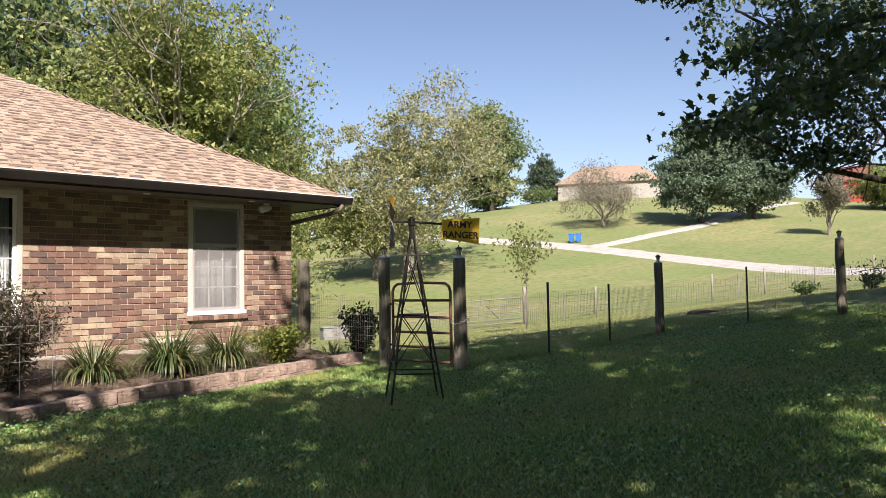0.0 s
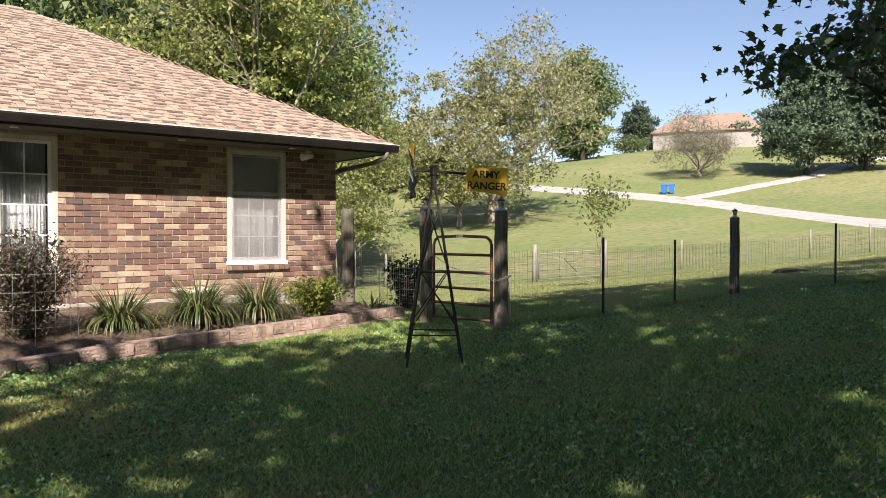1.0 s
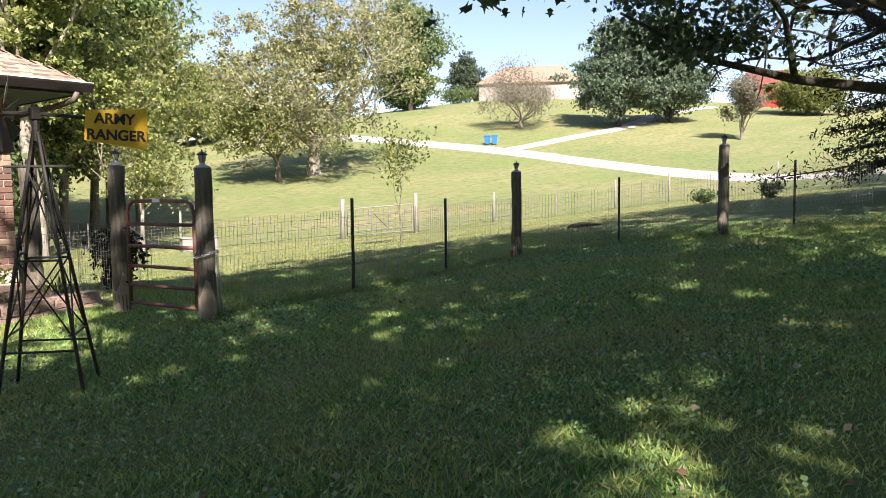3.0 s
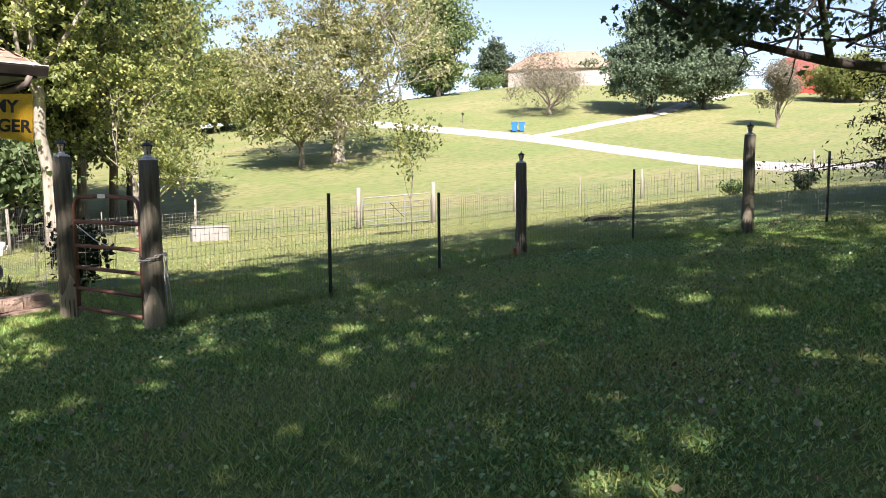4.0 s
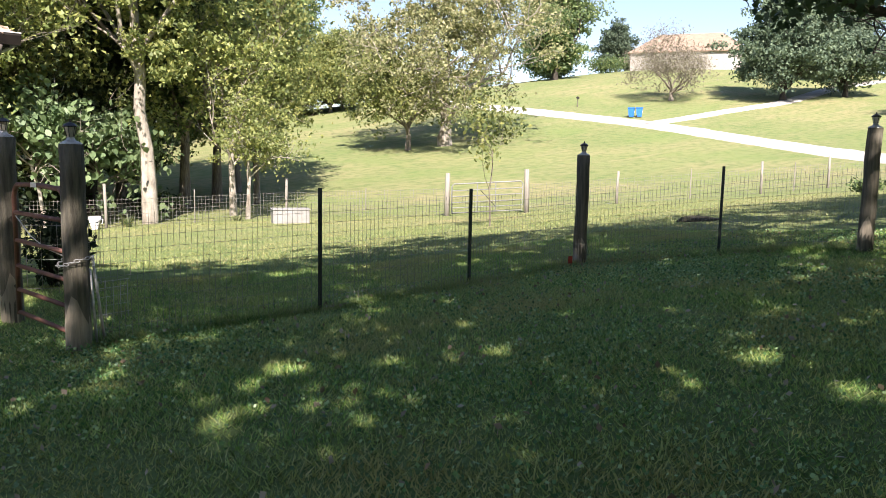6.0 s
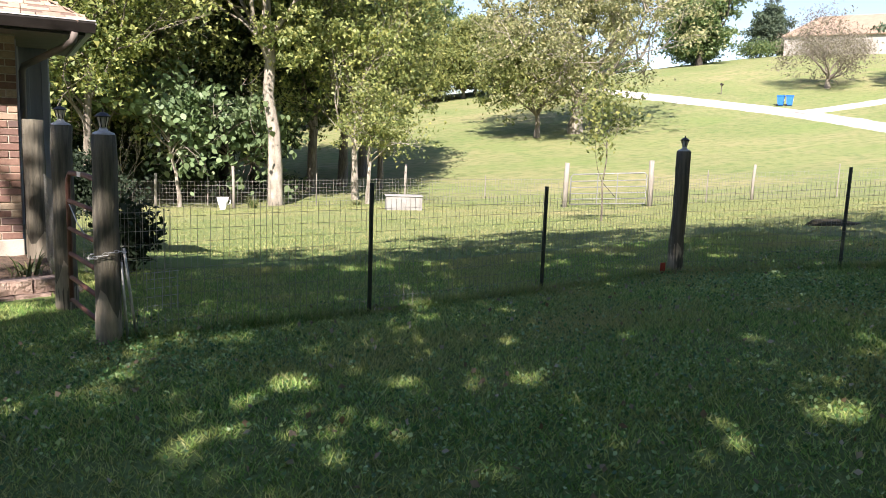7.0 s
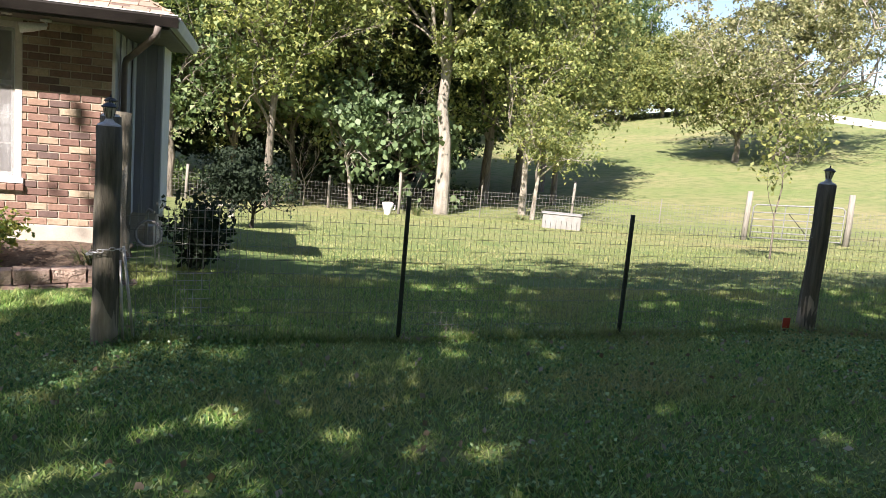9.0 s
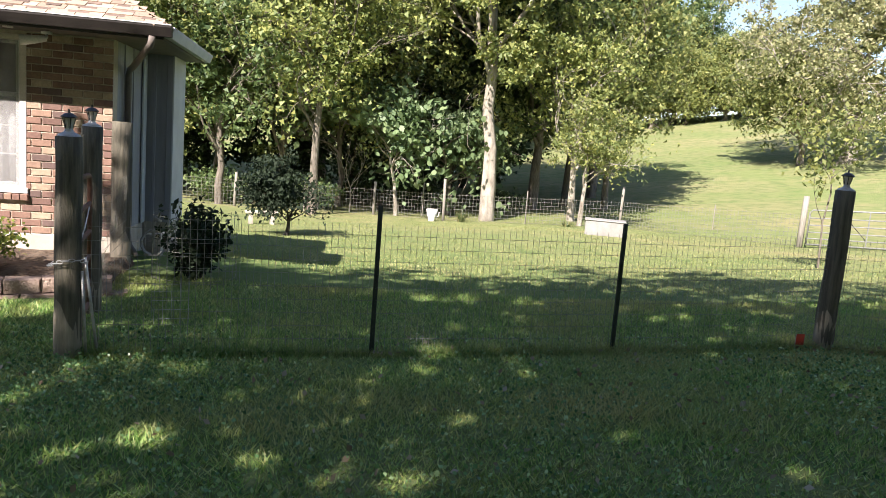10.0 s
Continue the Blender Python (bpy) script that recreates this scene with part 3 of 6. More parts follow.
def window(x0, x1, z0, z1, cols, grid_rows, label):
    """A framed window set in the brick: casing, sashes, muntins, panes, curtains and a brick sill."""
    w = part("window", box(bmesh.new(), x0, x0 + 0.07, -0.004, 0.09, z0, z1, 0.004), CASING, house, label)
    for name, b in (("casing", (x1 - 0.07, x1, -0.004, 0.09, z0, z1)), ("head_casing", (x0 + 0.072, x1 - 0.072, -0.002, 0.09, z1 - 0.06, z1)),
                    ("sill", (x0 - 0.02, x1 + 0.02, -0.03, 0.09, z0 - 0.025, z0 + 0.035))):
        part(name, box(bmesh.new(), *b, 0.004), CASING if name != "sill" else TRIM, w)
    step = (x1 - x0 - 0.14) / cols
    mid = z0 + 0.62 * (z1 - z0)
    for c in range(cols):
        a, b = x0 + 0.07 + c * step, x0 + 0.07 + (c + 1) * step
        bm = bmesh.new()
        for q in ((a, a + 0.04, z0 + 0.036, z1 - 0.062), (b - 0.04, b, z0 + 0.036, z1 - 0.062)):
            box(bm, q[0], q[1], 0.015, 0.06, q[2], q[3], 0.003)
        box(bm, a + 0.04, b - 0.04, 0.016, 0.06, z0 + 0.036, z0 + 0.09, 0.003)
        box(bm, a + 0.04, b - 0.04, 0.016, 0.06, z1 - 0.10, z1 - 0.062, 0.003)
        if cols == 1:
            box(bm, a + 0.04, b - 0.04, 0.012, 0.06, mid - 0.025, mid + 0.025, 0.003)
        part("sash", bm, TRIM, w, "white sash frame")
        bm = bmesh.new()
        lo, hi = z0 + 0.09, (mid - 0.025 if cols == 1 else z1 - 0.10)
        for k in range(1, grid_rows):
            z = lo + (hi - lo) * k / grid_rows
            box(bm, a + 0.04, b - 0.04, 0.036, 0.048, z - 0.008, z + 0.008)
        n = 3 if cols == 1 else 2
        for k in range(1, n):
            x = a + 0.04 + (b - a - 0.08) * k / n
            box(bm, x - 0.008, x + 0.008, 0.035, 0.049, lo, hi)
        part("muntin", bm, TRIM, w)
        pane = part("pane", box(bmesh.new(), a + 0.038, b - 0.038, 0.039, 0.044, z0 + 0.08, z1 - 0.08), GLASS, w)
        pane.visible_shadow = False
        if cols == 1:
            part("insect_screen", box(bmesh.new(), a + 0.01, b - 0.01, 0.006, 0.008, z0 + 0.04, z1 - 0.065), SCREEN, w, "fine grey insect screen")
        # curtains hang in folds
        for c0, c1 in (((a + 0.05, b - 0.05),) if cols == 1 else ((a + 0.03, a + 0.33 * step + 0.1 * c), (b - 0.42 * step, b - 0.05))):
            bm = bmesh.new()
            rows = []
            for k in range(41):
                x = c0 + (c1 - c0) * k / 40
                y = 0.16 + 0.012 * math.sin(k * 0.8 + c) + 0.006 * math.sin(k * 2.3)
                rows.append((bm.verts.new((x, y, z0 + 0.02)), bm.verts.new((x, y * 0.6 + 0.062, (mid if cols == 1 else z1 - 0.05)))))
            for p, q in zip(rows, rows[1:]):
                bm.faces.new((p[0], q[0], q[1], p[1]))
            ob = part("curtain", bm, CURTAIN, w, "white sheer curtain", True)
            sm = ob.modifiers.new("thick", "SOLIDIFY")
            sm.thickness = 0.003
    # soldier bricks under the sill
    n = max(2, round((x1 - x0 + 0.06) / 0.083))
    me = mesh_of("brick", box(bmesh.new(), 0.004, 0.079, -0.05, 0.05, -0.065, 0.0, 0.003), BRICK)
    for k in range(n):
        o = new("brick", me)
        o.parent = w
        o.matrix_basis = pose(x0 - 0.03 + k * (x1 - x0 + 0.06) / n, -0.005, z0 - 0.03, 6)
    return w


window(*WIN[0], 1, 3, "double-hung window with white sash and sheer curtains")
window(*WIN[1], 3, 4, "wide three-part window with white muntins and curtains")

# roof planes
RY = 3.75
RZ = EAVE_Z + PITCH * (RY - EAVE_Y)
RX = EAVE_X - (RY - EAVE_Y)
bm = bmesh.new()
back_z = EAVE_Z + PITCH * (EAVE_X - BACK_X)
v = [bm.verts.new(p) for p in ((-10.7, EAVE_Y, EAVE_Z), (EAVE_X, EAVE_Y, EAVE_Z), (RX, RY, RZ), (-10.7, RY, RZ), (EAVE_X, BAY_END, EAVE_Z), (BACK_X, BAY_END, back_z), (BACK_X, BACK_END, back_z), (RX, 8.1, EAVE_Z), (-10.7, 8.1, EAVE_Z))]
for f in ((0, 1, 2, 3), (1, 4, 5, 6, 2), (3, 2, 7, 8), (2, 6, 7)):
    bm.faces.new([v[i] for i in f])
roof = part("roof", bm, SHINGLE_REST, house, "tan and brown asphalt shingle roof")
sm = roof.modifiers.new("thick", "SOLIDIFY")
sm.thickness, sm.offset = 0.03, -1

# ---- flower bed in front of the house ----
def bed_edge(x):
    """The front line of the bed."""
    return -1.32 - 0.20 * (0.3 - x) - 0.012 * (0.3 - x) ** 2 + 0.05 * math.sin(x * 1.3)


bm = bmesh.new()
rows = []
for i in range(61):
    x = -9.0 + 9.35 * i / 60
    e = bed_edge(x) + 0.12
    row = []
    back = -0.13 + 0.11 * max(0.0, min(1.0, (-1.0 - x) / 1.5))
    for j in range(13):
        y = e + (-0.016 - e) * j / 12
        z = -0.235 + (back + 0.235) * (j / 12) ** 0.8 + 0.03 * noise.noise(Vector((x * 3, y * 3, 0))) + 0.015 * noise.noise(Vector((x * 11, y * 11, 4)))
        if j == 0 or i == 60:
            z = -0.5
        row.append(bm.verts.new((x, y, z)))
    rows.append(row)
for a, b in zip(rows, rows[1:]):
    for j in range(12):
        bm.faces.new((a[j], b[j], b[j + 1], a[j + 1]))
bmesh.ops.recalc_face_normals(bm, faces=bm.faces)
tagged(part("mulch_bed", bm, MULCH, None, "brown wood mulch in the raised flower bed", True), category="flower bed", kind="structure")

blocks = []
for k in range(3):
    bm = box(bmesh.new(), -0.15, 0.15, -0.10, 0.10, 0.0, 0.125)
    bmesh.ops.subdivide_edges(bm, edges=bm.edges[:], cuts=2, use_grid_fill=True)
    for q in bm.verts:
        q.co += 0.016 * Vector((noise.noise(q.co * 9 + Vector((k * 7, 0, 0))), 1.6 * noise.noise(q.co * 8 + Vector((3, k * 5, 0))), 0.7 * noise.noise(q.co * 9 + Vector((0, 5, k)))))
        if q.co.y < -0.09:
            q.co.x *= 1.0 - 0.04 * abs(q.co.x) / 0.15
    blocks.append(mesh_of("stone_block", bm, BLOCK))
rr = random.Random(5)
x, count = -7.2, 0
while x < 0.28:
    y = bed_edge(x)
    ang = math.degrees(math.atan2(bed_edge(x + 0.1) - bed_edge(x - 0.1), 0.2))
    base = float(height(x, y - 0.12))
    top = -0.20 + 0.045 * max(0, min(1, (x + 3) / 3)) - 0.05 * max(0, min(1, (-3 - x) / 4))
    for lvl in range(2):
        z = top - 0.125 * (lvl + 1) - 0.004 * lvl
        if z + 0.12 < base:
            continue
        o = new("stone_block", blocks[count % 3])
        o.matrix_basis = pose(x + (0.15 if lvl else 0), y - 0.015 * lvl + rr.uniform(-0.012, 0.012), z + rr.uniform(-0.004, 0.004) * (1 - lvl), 0, 0, ang + rr.uniform(-3, 3))
        tagged(o, "tan split-face concrete edging block of the flower bed", "edging block", "edging blocks of the flower bed")
        count += 1
    x += 0.308 * math.cos(math.radians(ang))


def blade_clump(name, at, n, length, label, category, material, seed, width=0.017, spread=1.25):
    """A tuft of arching strap leaves."""
    rng = np.random.default_rng(seed)
    segs = 5
    az = rng.uniform(0, 2 * math.pi, n)
    ln = length * rng.uniform(0.6, 1.1, n)
    lean = rng.uniform(0.2, 1.25, n) * spread
    r0 = 0.17 * np.sqrt(rng.uniform(0, 1, n))
    verts, faces = [], []
    for i in range(n):
        d = np.array([math.cos(az[i]), math.sin(az[i]), 0])
        s = np.array([-d[1], d[0], 0])
        p, ang = d * r0[i], 0.12 + 0.25 * lean[i]
        start = len(verts)
        for k in range(segs + 1):
            w = width * (1 - (k / segs) ** 2) + 0.001
            verts += [p - s * w / 2, p + s * w / 2]
            p = p + ln[i] / segs * (d * math.sin(ang) + np.array([0, 0, math.cos(ang)]))
            ang += 0.50 * lean[i]
        faces += [(start + 2 * k, start + 2 * k + 1, start + 2 * k + 3, start + 2 * k + 2) for k in range(segs)]
    ob = new(name, mesh_from_arrays(name, np.array(verts), np.array(faces), material))
    ob.matrix_basis = pose(*at)
    return tagged(ob, label, category, "strap-leaved clumps in the bed")


blade_clump("daylily_clump", (-3.72, -1.45, -0.17), 420, 0.68, "green and tan daylily clump in mulch", "plant", LEAF_LILY, 11)
blade_clump("daylily_clump", (-2.78, -1.42, -0.16), 520, 0.80, "tall full daylily clump with a yellow bloom beside it", "plant", LEAF_LILY, 12)
blade_clump("daylily_clump", (-1.93, -1.30, -0.16), 480, 0.74, "full green daylily clump in the bed", "plant", LEAF_LILY, 13)
blade_clump("daylily_clump", (0.02, -1.02, -0.17), 50, 0.28, "small daylily tuft at the bed's end", "plant", LEAF_LILY, 14)


def shrub(name, at, rx, rz, n, leaf, material, bark, label, seed, stems=9, aspect=0.55, base=0.25, category="shrub"):
    """A shrub of thin stems with leaves set about them."""
    rng = np.random.default_rng(seed)
    t = thing(name, label, category, at)
    bm = bmesh.new()
    pts = []
    for k in range(stems):
        a, r = rng.uniform(0, 2 * math.pi), rx * math.sqrt(rng.uniform(0.02, 0.9))
        h = rz * rng.uniform(0.7, 1.0) * math.sqrt(max(0.15, 1 - 0.6 * (r / rx) ** 2))
        top = Vector((r * math.cos(a), r * math.sin(a), h))
        midp = Vector((top.x * 0.4 + rng.normal() * 0.02, top.y * 0.4, h * 0.5))
        tube(bm, [(0.05 * math.cos(a), 0.05 * math.sin(a), -0.03), midp, top], [0.008, 0.006, 0.002], 4)
        for q in range(max(1, n // stems)):
            f = base + (1.03 - base) * rng.uniform(0, 1) ** 0.8
            p = midp.lerp(top, (f - 0.5) * 2) if f > 0.5 else Vector((0, 0, 0)).lerp(midp, f * 2)
            pts.append(np.array(p) + rng.normal(size=3) * rx * np.array([0.17, 0.17, 0.10]))
    part("stem", bm, bark, t)
    ob = new("foliage", leaf_mesh("foliage", np.array(pts), leaf, material, rng, 0.0, aspect))
    ob.parent = t
    return t


shrub("bronze_shrub", (-4.72, -1.72, -0.19), 0.56, 1.22, 8500, 0.052, LEAF_PURPLE, DARKBARK, "upright bronze and green shrub with dry seed heads", 21, 60, 0.35, 0.1)
shrub("chartreuse_shrub", (-1.02, -1.10, -0.18), 0.52, 0.54, 3000, 0.055, LEAF_YELLOW, BARK, "low yellow-green leafy shrub in the bed", 22, 36, 0.6, 0.1)


hoops = thing("shrub_cage", "rusty wire cage round the bronze shrub", "wire guard", (-4.72, -1.72, -0.19))
for z in (0.18, 0.36, 0.54, 0.72):
    part("hoop", tube(bmesh.new(), [(0.50 * math.cos(a), 0.50 * math.sin(a), z) for a in [2 * math.pi * k / 20 for k in range(21)]], 0.003, 4), GATE_GREY, hoops)
for k in range(16):
    a = 2 * math.pi * k / 16
    part("upright", tube(bmesh.new(), [(0.50 * math.cos(a), 0.50 * math.sin(a), -0.03), (0.50 * math.cos(a), 0.50 * math.sin(a), 0.76)], 0.003, 4), GATE_GREY, hoops)


def bloom(at, colour_label, h):
    t = thing("yellow_flower", colour_label, "flower", at, group="blooms in the bed")
    part("stem", tube(bmesh.new(), [(0, 0, 0), (0.02, 0, h * 0.6), (0.0, 0.0, h)], 0.004, 5), LEAF_LILY, t)
    bm = bmesh.new()
    for k in range(6):
        a = k * math.pi / 3
        d, s = Vector((math.cos(a), math.sin(a), 0)), Vector((-math.sin(a), math.cos(a), 0))
        q = [bm.verts.new(Vector((0, 0, h)) + w) for w in (Vector((0, 0, 0)), d * 0.035 + s * 0.014 + Vector((0, 0, 0.025)), d * 0.06 + Vector((0, 0, 0.018)), d * 0.035 - s * 0.014 + Vector((0, 0, 0.025)))]
        bm.faces.new(q)
    part("petals", bm, YELLOW, t, "yellow petals")


bloom((-2.98, -1.65, -0.17), "yellow daylily bloom on a stem", 0.44)
bloom((-3.48, -1.35, -0.17), "orange-yellow low bloom in mulch", 0.16)
bloom((-3.40, -1.42, -0.17), "orange-yellow low bloom in mulch", 0.14)
# stone basin behind the lilies
basin = thing("stone_basin", "pale scalloped stone basin on a dark foot", "birdbath", (-2.62, -0.85, -0.16))
bm = lathe(bmesh.new(), [(0.16, 0), (0.13, 0.05), (0.09, 0.20), (0.12, 0.28)], 14)
part("foot", bm, BRONZE, basin, "dark foot", True)
bm = lathe(bmesh.new(), [(0.12, 0.281), (0.27, 0.32), (0.31, 0.37), (0.29, 0.375), (0.24, 0.34), (0.02, 0.33)], 22)
for q in bm.verts:
    a = math.atan2(q.co.y, q.co.x)
    q.co.z += 0.012 * math.sin(9 * a) * (q.co.xy.length / 0.3)
part("bowl", bm, CONCRETE, basin, "pale stone bowl", True)


# ---- posts with lamps, gate ----
def round_post(name, at, h, r, label, material=POSTWOOD, lamp=True, seed=0, group=""):
    t = thing(name, label, "post", at, group=group)
    rg = random.Random(seed)
    bm = bmesh.new()
    pts = [(rg.uniform(-0.006, 0.006), rg.uniform(-0.006, 0.006), -0.25 + (h + 0.25) * k / 9) for k in range(10)]
    tube(bm, pts, [r * (1.05 - 0.06 * k / 9 + rg.uniform(-0.02, 0.02)) for k in range(10)], 14)
    part("timber", bm, material, t, "", True)
    bm = bmesh.new()
    top_z = [0.30 + 0.10 * math.sin(1.3 * k + seed) + rg.uniform(-0.03, 0.05) for k in range(14)]
    low_r, high_r = [], []
    for k in range(14):
        a = 2 * math.pi * k / 14
        low_r.append(bm.verts.new((r * 1.075 * math.cos(a), r * 1.075 * math.sin(a), -0.05)))
        high_r.append(bm.verts.new((r * 1.058 * math.cos(a), r * 1.058 * math.sin(a), top_z[k])))
    for k in range(14):
        bm.faces.new((low_r[k], low_r[(k + 1) % 14], high_r[(k + 1) % 14], high_r[k]))
    part("worn_base", bm, WORNWOOD, t, "paler worn foot of the post", True)
    if lamp:
        l = part("lamp", lathe(bmesh.new(), [(r * 0.9, h + 0.001), (r * 0.85, h + 0.012), (0.035, h + 0.03), (0.025, h + 0.05), (0.03, h + 0.055)], 14), GALV, t, "small solar lamp with silver base")
        part("lamp_body", lathe(bmesh.new(), [(0.024, h + 0.055), (0.040, h + 0.12), (0.042, h + 0.125)], 8), LAMPCLEAR, l, "clear ribbed body")
        bm = lathe(bmesh.new(), [(0.055, h + 0.126), (0.056, h + 0.134), (0.03, h + 0.155), (0.008, h + 0.162), (0.006, h + 0.185)], 12)
        for k in range(6):
            a = k * math.pi / 3
            tube(bm, [(0.026 * math.cos(a), 0.026 * math.sin(a), h + 0.056), (0.044 * math.cos(a), 0.044 * math.sin(a), h + 0.127)], 0.003, 4)
        part("lamp_cap", bm, LAMPBLACK, l, "black cap")
    return t


GL, GR = (0.30, -1.98), (0.51, -3.33)
round_post("gate_post", ground_at(*GL), 1.29 - ground_at(*GL)[2], 0.088, "weathered round timber gate post with lamp", seed=1, group="fence posts with lamps")
round_post("gate_post", ground_at(*GR), 1.235 - ground_at(*GR)[2], 0.088, "weathered round timber gate post with chain and lamp", seed=2, group="fence posts with lamps")
P2, P3 = (6.92, -2.83), (8.77, -5.70)
round_post("fence_post", ground_at(*P2), 1.24 - ground_at(*P2)[2], 0.085, "dark round timber fence post with lamp", seed=3, group="fence posts with lamps")
round_post("fence_post", ground_at(*P3), 1.63 - ground_at(*P3)[2], 0.085, "dark round timber fence post with lamp", seed=4, group="fence posts with lamps")
round_post("corner_post", (0.125, -0.14, -0.25), 1.58, 0.105, "weathered round post beside the brick corner", lamp=False, seed=5)

gate = thing("farm_gate", "rusty red tubular steel gate, closed", "gate", (0, 0, 0))
ga, gb = Vector((GL[0] + 0.03, GL[1] - 0.15, 0)), Vector((GR[0] - 0.02, GR[1] + 0.16, 0))
along = (gb - ga).normalized()
def gp(s, z):
    p = ga + along * s
    return (p.x, p.y, z)
L = (gb - ga).length
bm = bmesh.new()
tube(bm, [gp(0, -0.24), gp(0, 0.78), gp(0.03, 0.85), gp(0.09, 0.89), gp(L / 2, 0.905), gp(L - 0.09, 0.89), gp(L - 0.03, 0.85), gp(L, 0.78), gp(L, -0.24)], 0.021, 8)
part("gate_frame", bm, GATE_RED, gate, "", True)
for z in (0.65, 0.41, 0.19, -0.02, -0.22):
    part("rail", tube(bmesh.new(), [gp(0.015, z), gp(L - 0.015, z)], 0.019, 8), GATE_RED, gate, "", True)
for z in (0.6, 0.0):
    part("hinge", tube(bmesh.new(), [gp(-0.09, z), gp(0.0, z)], 0.016, 6), IRON, gate)
bm = box(bmesh.new(), -0.001, 0.001, -0.06, 0.06, -0.02, 0.02)
ob = part("plate", bm, TRIM, gate, "small white plate")
ob.matrix_basis = Matrix.Translation(gp(L * 0.48, 0.905)) @ Matrix.Rotation(math.atan2(along.y, along.x) + math.pi / 2, 4, "Z") @ Matrix.Translation((-0.024, 0, 0))

# chain round the post, in links, and a slack tie wire
chain = thing("gate_chain", "grey steel chain looped round the gate post", "chain", (GR[0], GR[1], 0.36))
link = bmesh.new()
tube(link, [(0.022 * math.cos(a), 0.011 * math.sin(a), 0) for a in [2 * math.pi * k / 8 for k in range(9)]], 0.0035, 5)
link = mesh_of("link", link, GALV, True)
for k in range(16):
    a = math.pi * (0.55 + 1.5 * k / 15)
    o = new("link", link)
    o.parent = chain
    o.matrix_basis = Matrix.Translation((0.124 * math.cos(a), 0.124 * math.sin(a), 0.03 * math.sin(a * 1.5))) @ Matrix.Rotation(a + math.pi / 2, 4, "Z") @ Matrix.Rotation(radians(90 * (k % 2)), 4, "X")
sag = thing("tie_wire", "thin sagging wire across the gate", "wire", (0, 0, 0))
part("strand", tube(bmesh.new(), [gp(0.02, 0.62), gp(L * 0.3, 0.48), gp(L * 0.6, 0.40), gp(L - 0.02, 0.37)], 0.005, 5), GALV, sag)
for n, (dx, dy, ln, lab) in enumerate(((0.20, 0.02, 0.72, "pale metal rod leaning on the gate post"), (0.13, -0.02, 0.62, "grey metal rod leaning on the gate post"))):
    rx, ry = GR[0] + dx, GR[1] + dy
    z = ground_at(rx, ry)[2]
    ob = part("leaning_rod", tube(bmesh.new(), [(rx, ry, z - 0.02), (GR[0] + 0.115 - 0.02 * n, GR[1] - 0.01, z + ln)], 0.011, 7), GALV, None, lab, True)
    tagged(ob, category="rod", group="rods leaning on the gate post")

# ---- ornamental windmill ----
mill = thing("ornamental_windmill", "black iron garden windmill with yellow tail sign", "windmill", (0, 0, 0))
feet = [Vector((-2.01, -4.74, 0)), Vector((-1.60, -5.10, 0)), Vector((-1.30, -4.70, 0)), Vector((-1.71, -4.30, 0))]
for f in feet:
    f.z = float(height(f.x, f.y)) - 0.03
top = Vector((-1.655, -4.71, 1.42))
def leg(i, z):
    f = feet[i]
    t = (z - f.z) / (top.z - f.z)
    head = top + (f - top) * 0.05
    head.z = top.z
    return f.lerp(head, t)
for i in range(4):
    part("leg", tube(bmesh.new(), [feet[i], leg(i, top.z)], 0.0125, 6), IRON, mill)
for z in (-0.04, 0.06, 0.56, 0.60):
    for i in range(4):
        if (z in (-0.04, 0.56)) == (i % 2 == 0):
            part("rung", tube(bmesh.new(), [leg(i, z), leg((i + 1) % 4, z)], 0.008, 5), IRON, mill)
for z0, z1 in ((0.04, 0.57), (0.60, 1.16)):
    for i in range(4):
        for a, b in ((z0, z1), (z1, z0)):
            part("brace", tube(bmesh.new(), [leg(i, a), leg((i + 1) % 4, b)], 0.006, 5), IRON, mill)
boom = Vector((0.757, -0.653, 0))
part("platform", box(bmesh.new(), -0.20, 0.20, -0.05, 0.05, -0.007, 0.007, 0.002), IRON, mill).matrix_basis = Matrix.Translation((top.x, top.y, 1.19)) @ Matrix.Rotation(math.atan2(boom.y, boom.x), 4, "Z")
bm = tube(bmesh.new(), [(top.x, top.y, 1.36), (top.x, top.y, 1.60)], [0.03, 0.022], 8)
box(bm, top.x - 0.03, top.x + 0.03, top.y - 0.03, top.y + 0.03, 1.50, 1.585, 0.006)
part("hub_head", bm, IRON, mill)
hub = Vector((top.x, top.y, 1.545))
tail = hub + boom * 0.62 + Vector((0, 0, -0.06))
part("tail_boom", tube(bmesh.new(), [hub - boom * 0.20, hub, hub + boom * 0.35 + Vector((0, 0, -0.03)), tail], 0.0125, 6), IRON, mill)
sign_m = Matrix.Translation(hub + boom * 0.51 + Vector((0, 0, -0.105))) @ Matrix.Rotation(math.atan2(boom.y, boom.x), 4, "Z") @ Matrix.Rotation(radians(90), 4, "X") @ Matrix.Translation((0, 0, 0.018))
bm = bmesh.new()
outline = ((-0.20, -0.075), (0.20, -0.145), (0.215, 0.135), (-0.185, 0.125))
front, back = ([bm.verts.new((x, y, z)) for x, y in outline] for z in (0.004, -0.004))
bm.faces.new(front)
bm.faces.new(back[::-1])
for k in range(4):
    bm.faces.new((front[k], back[k], back[(k + 1) % 4], front[(k + 1) % 4]))
sign = part("tail_sign", bm, YELLOW, mill, "yellow sign with black lettering")
sign.matrix_basis = sign_m
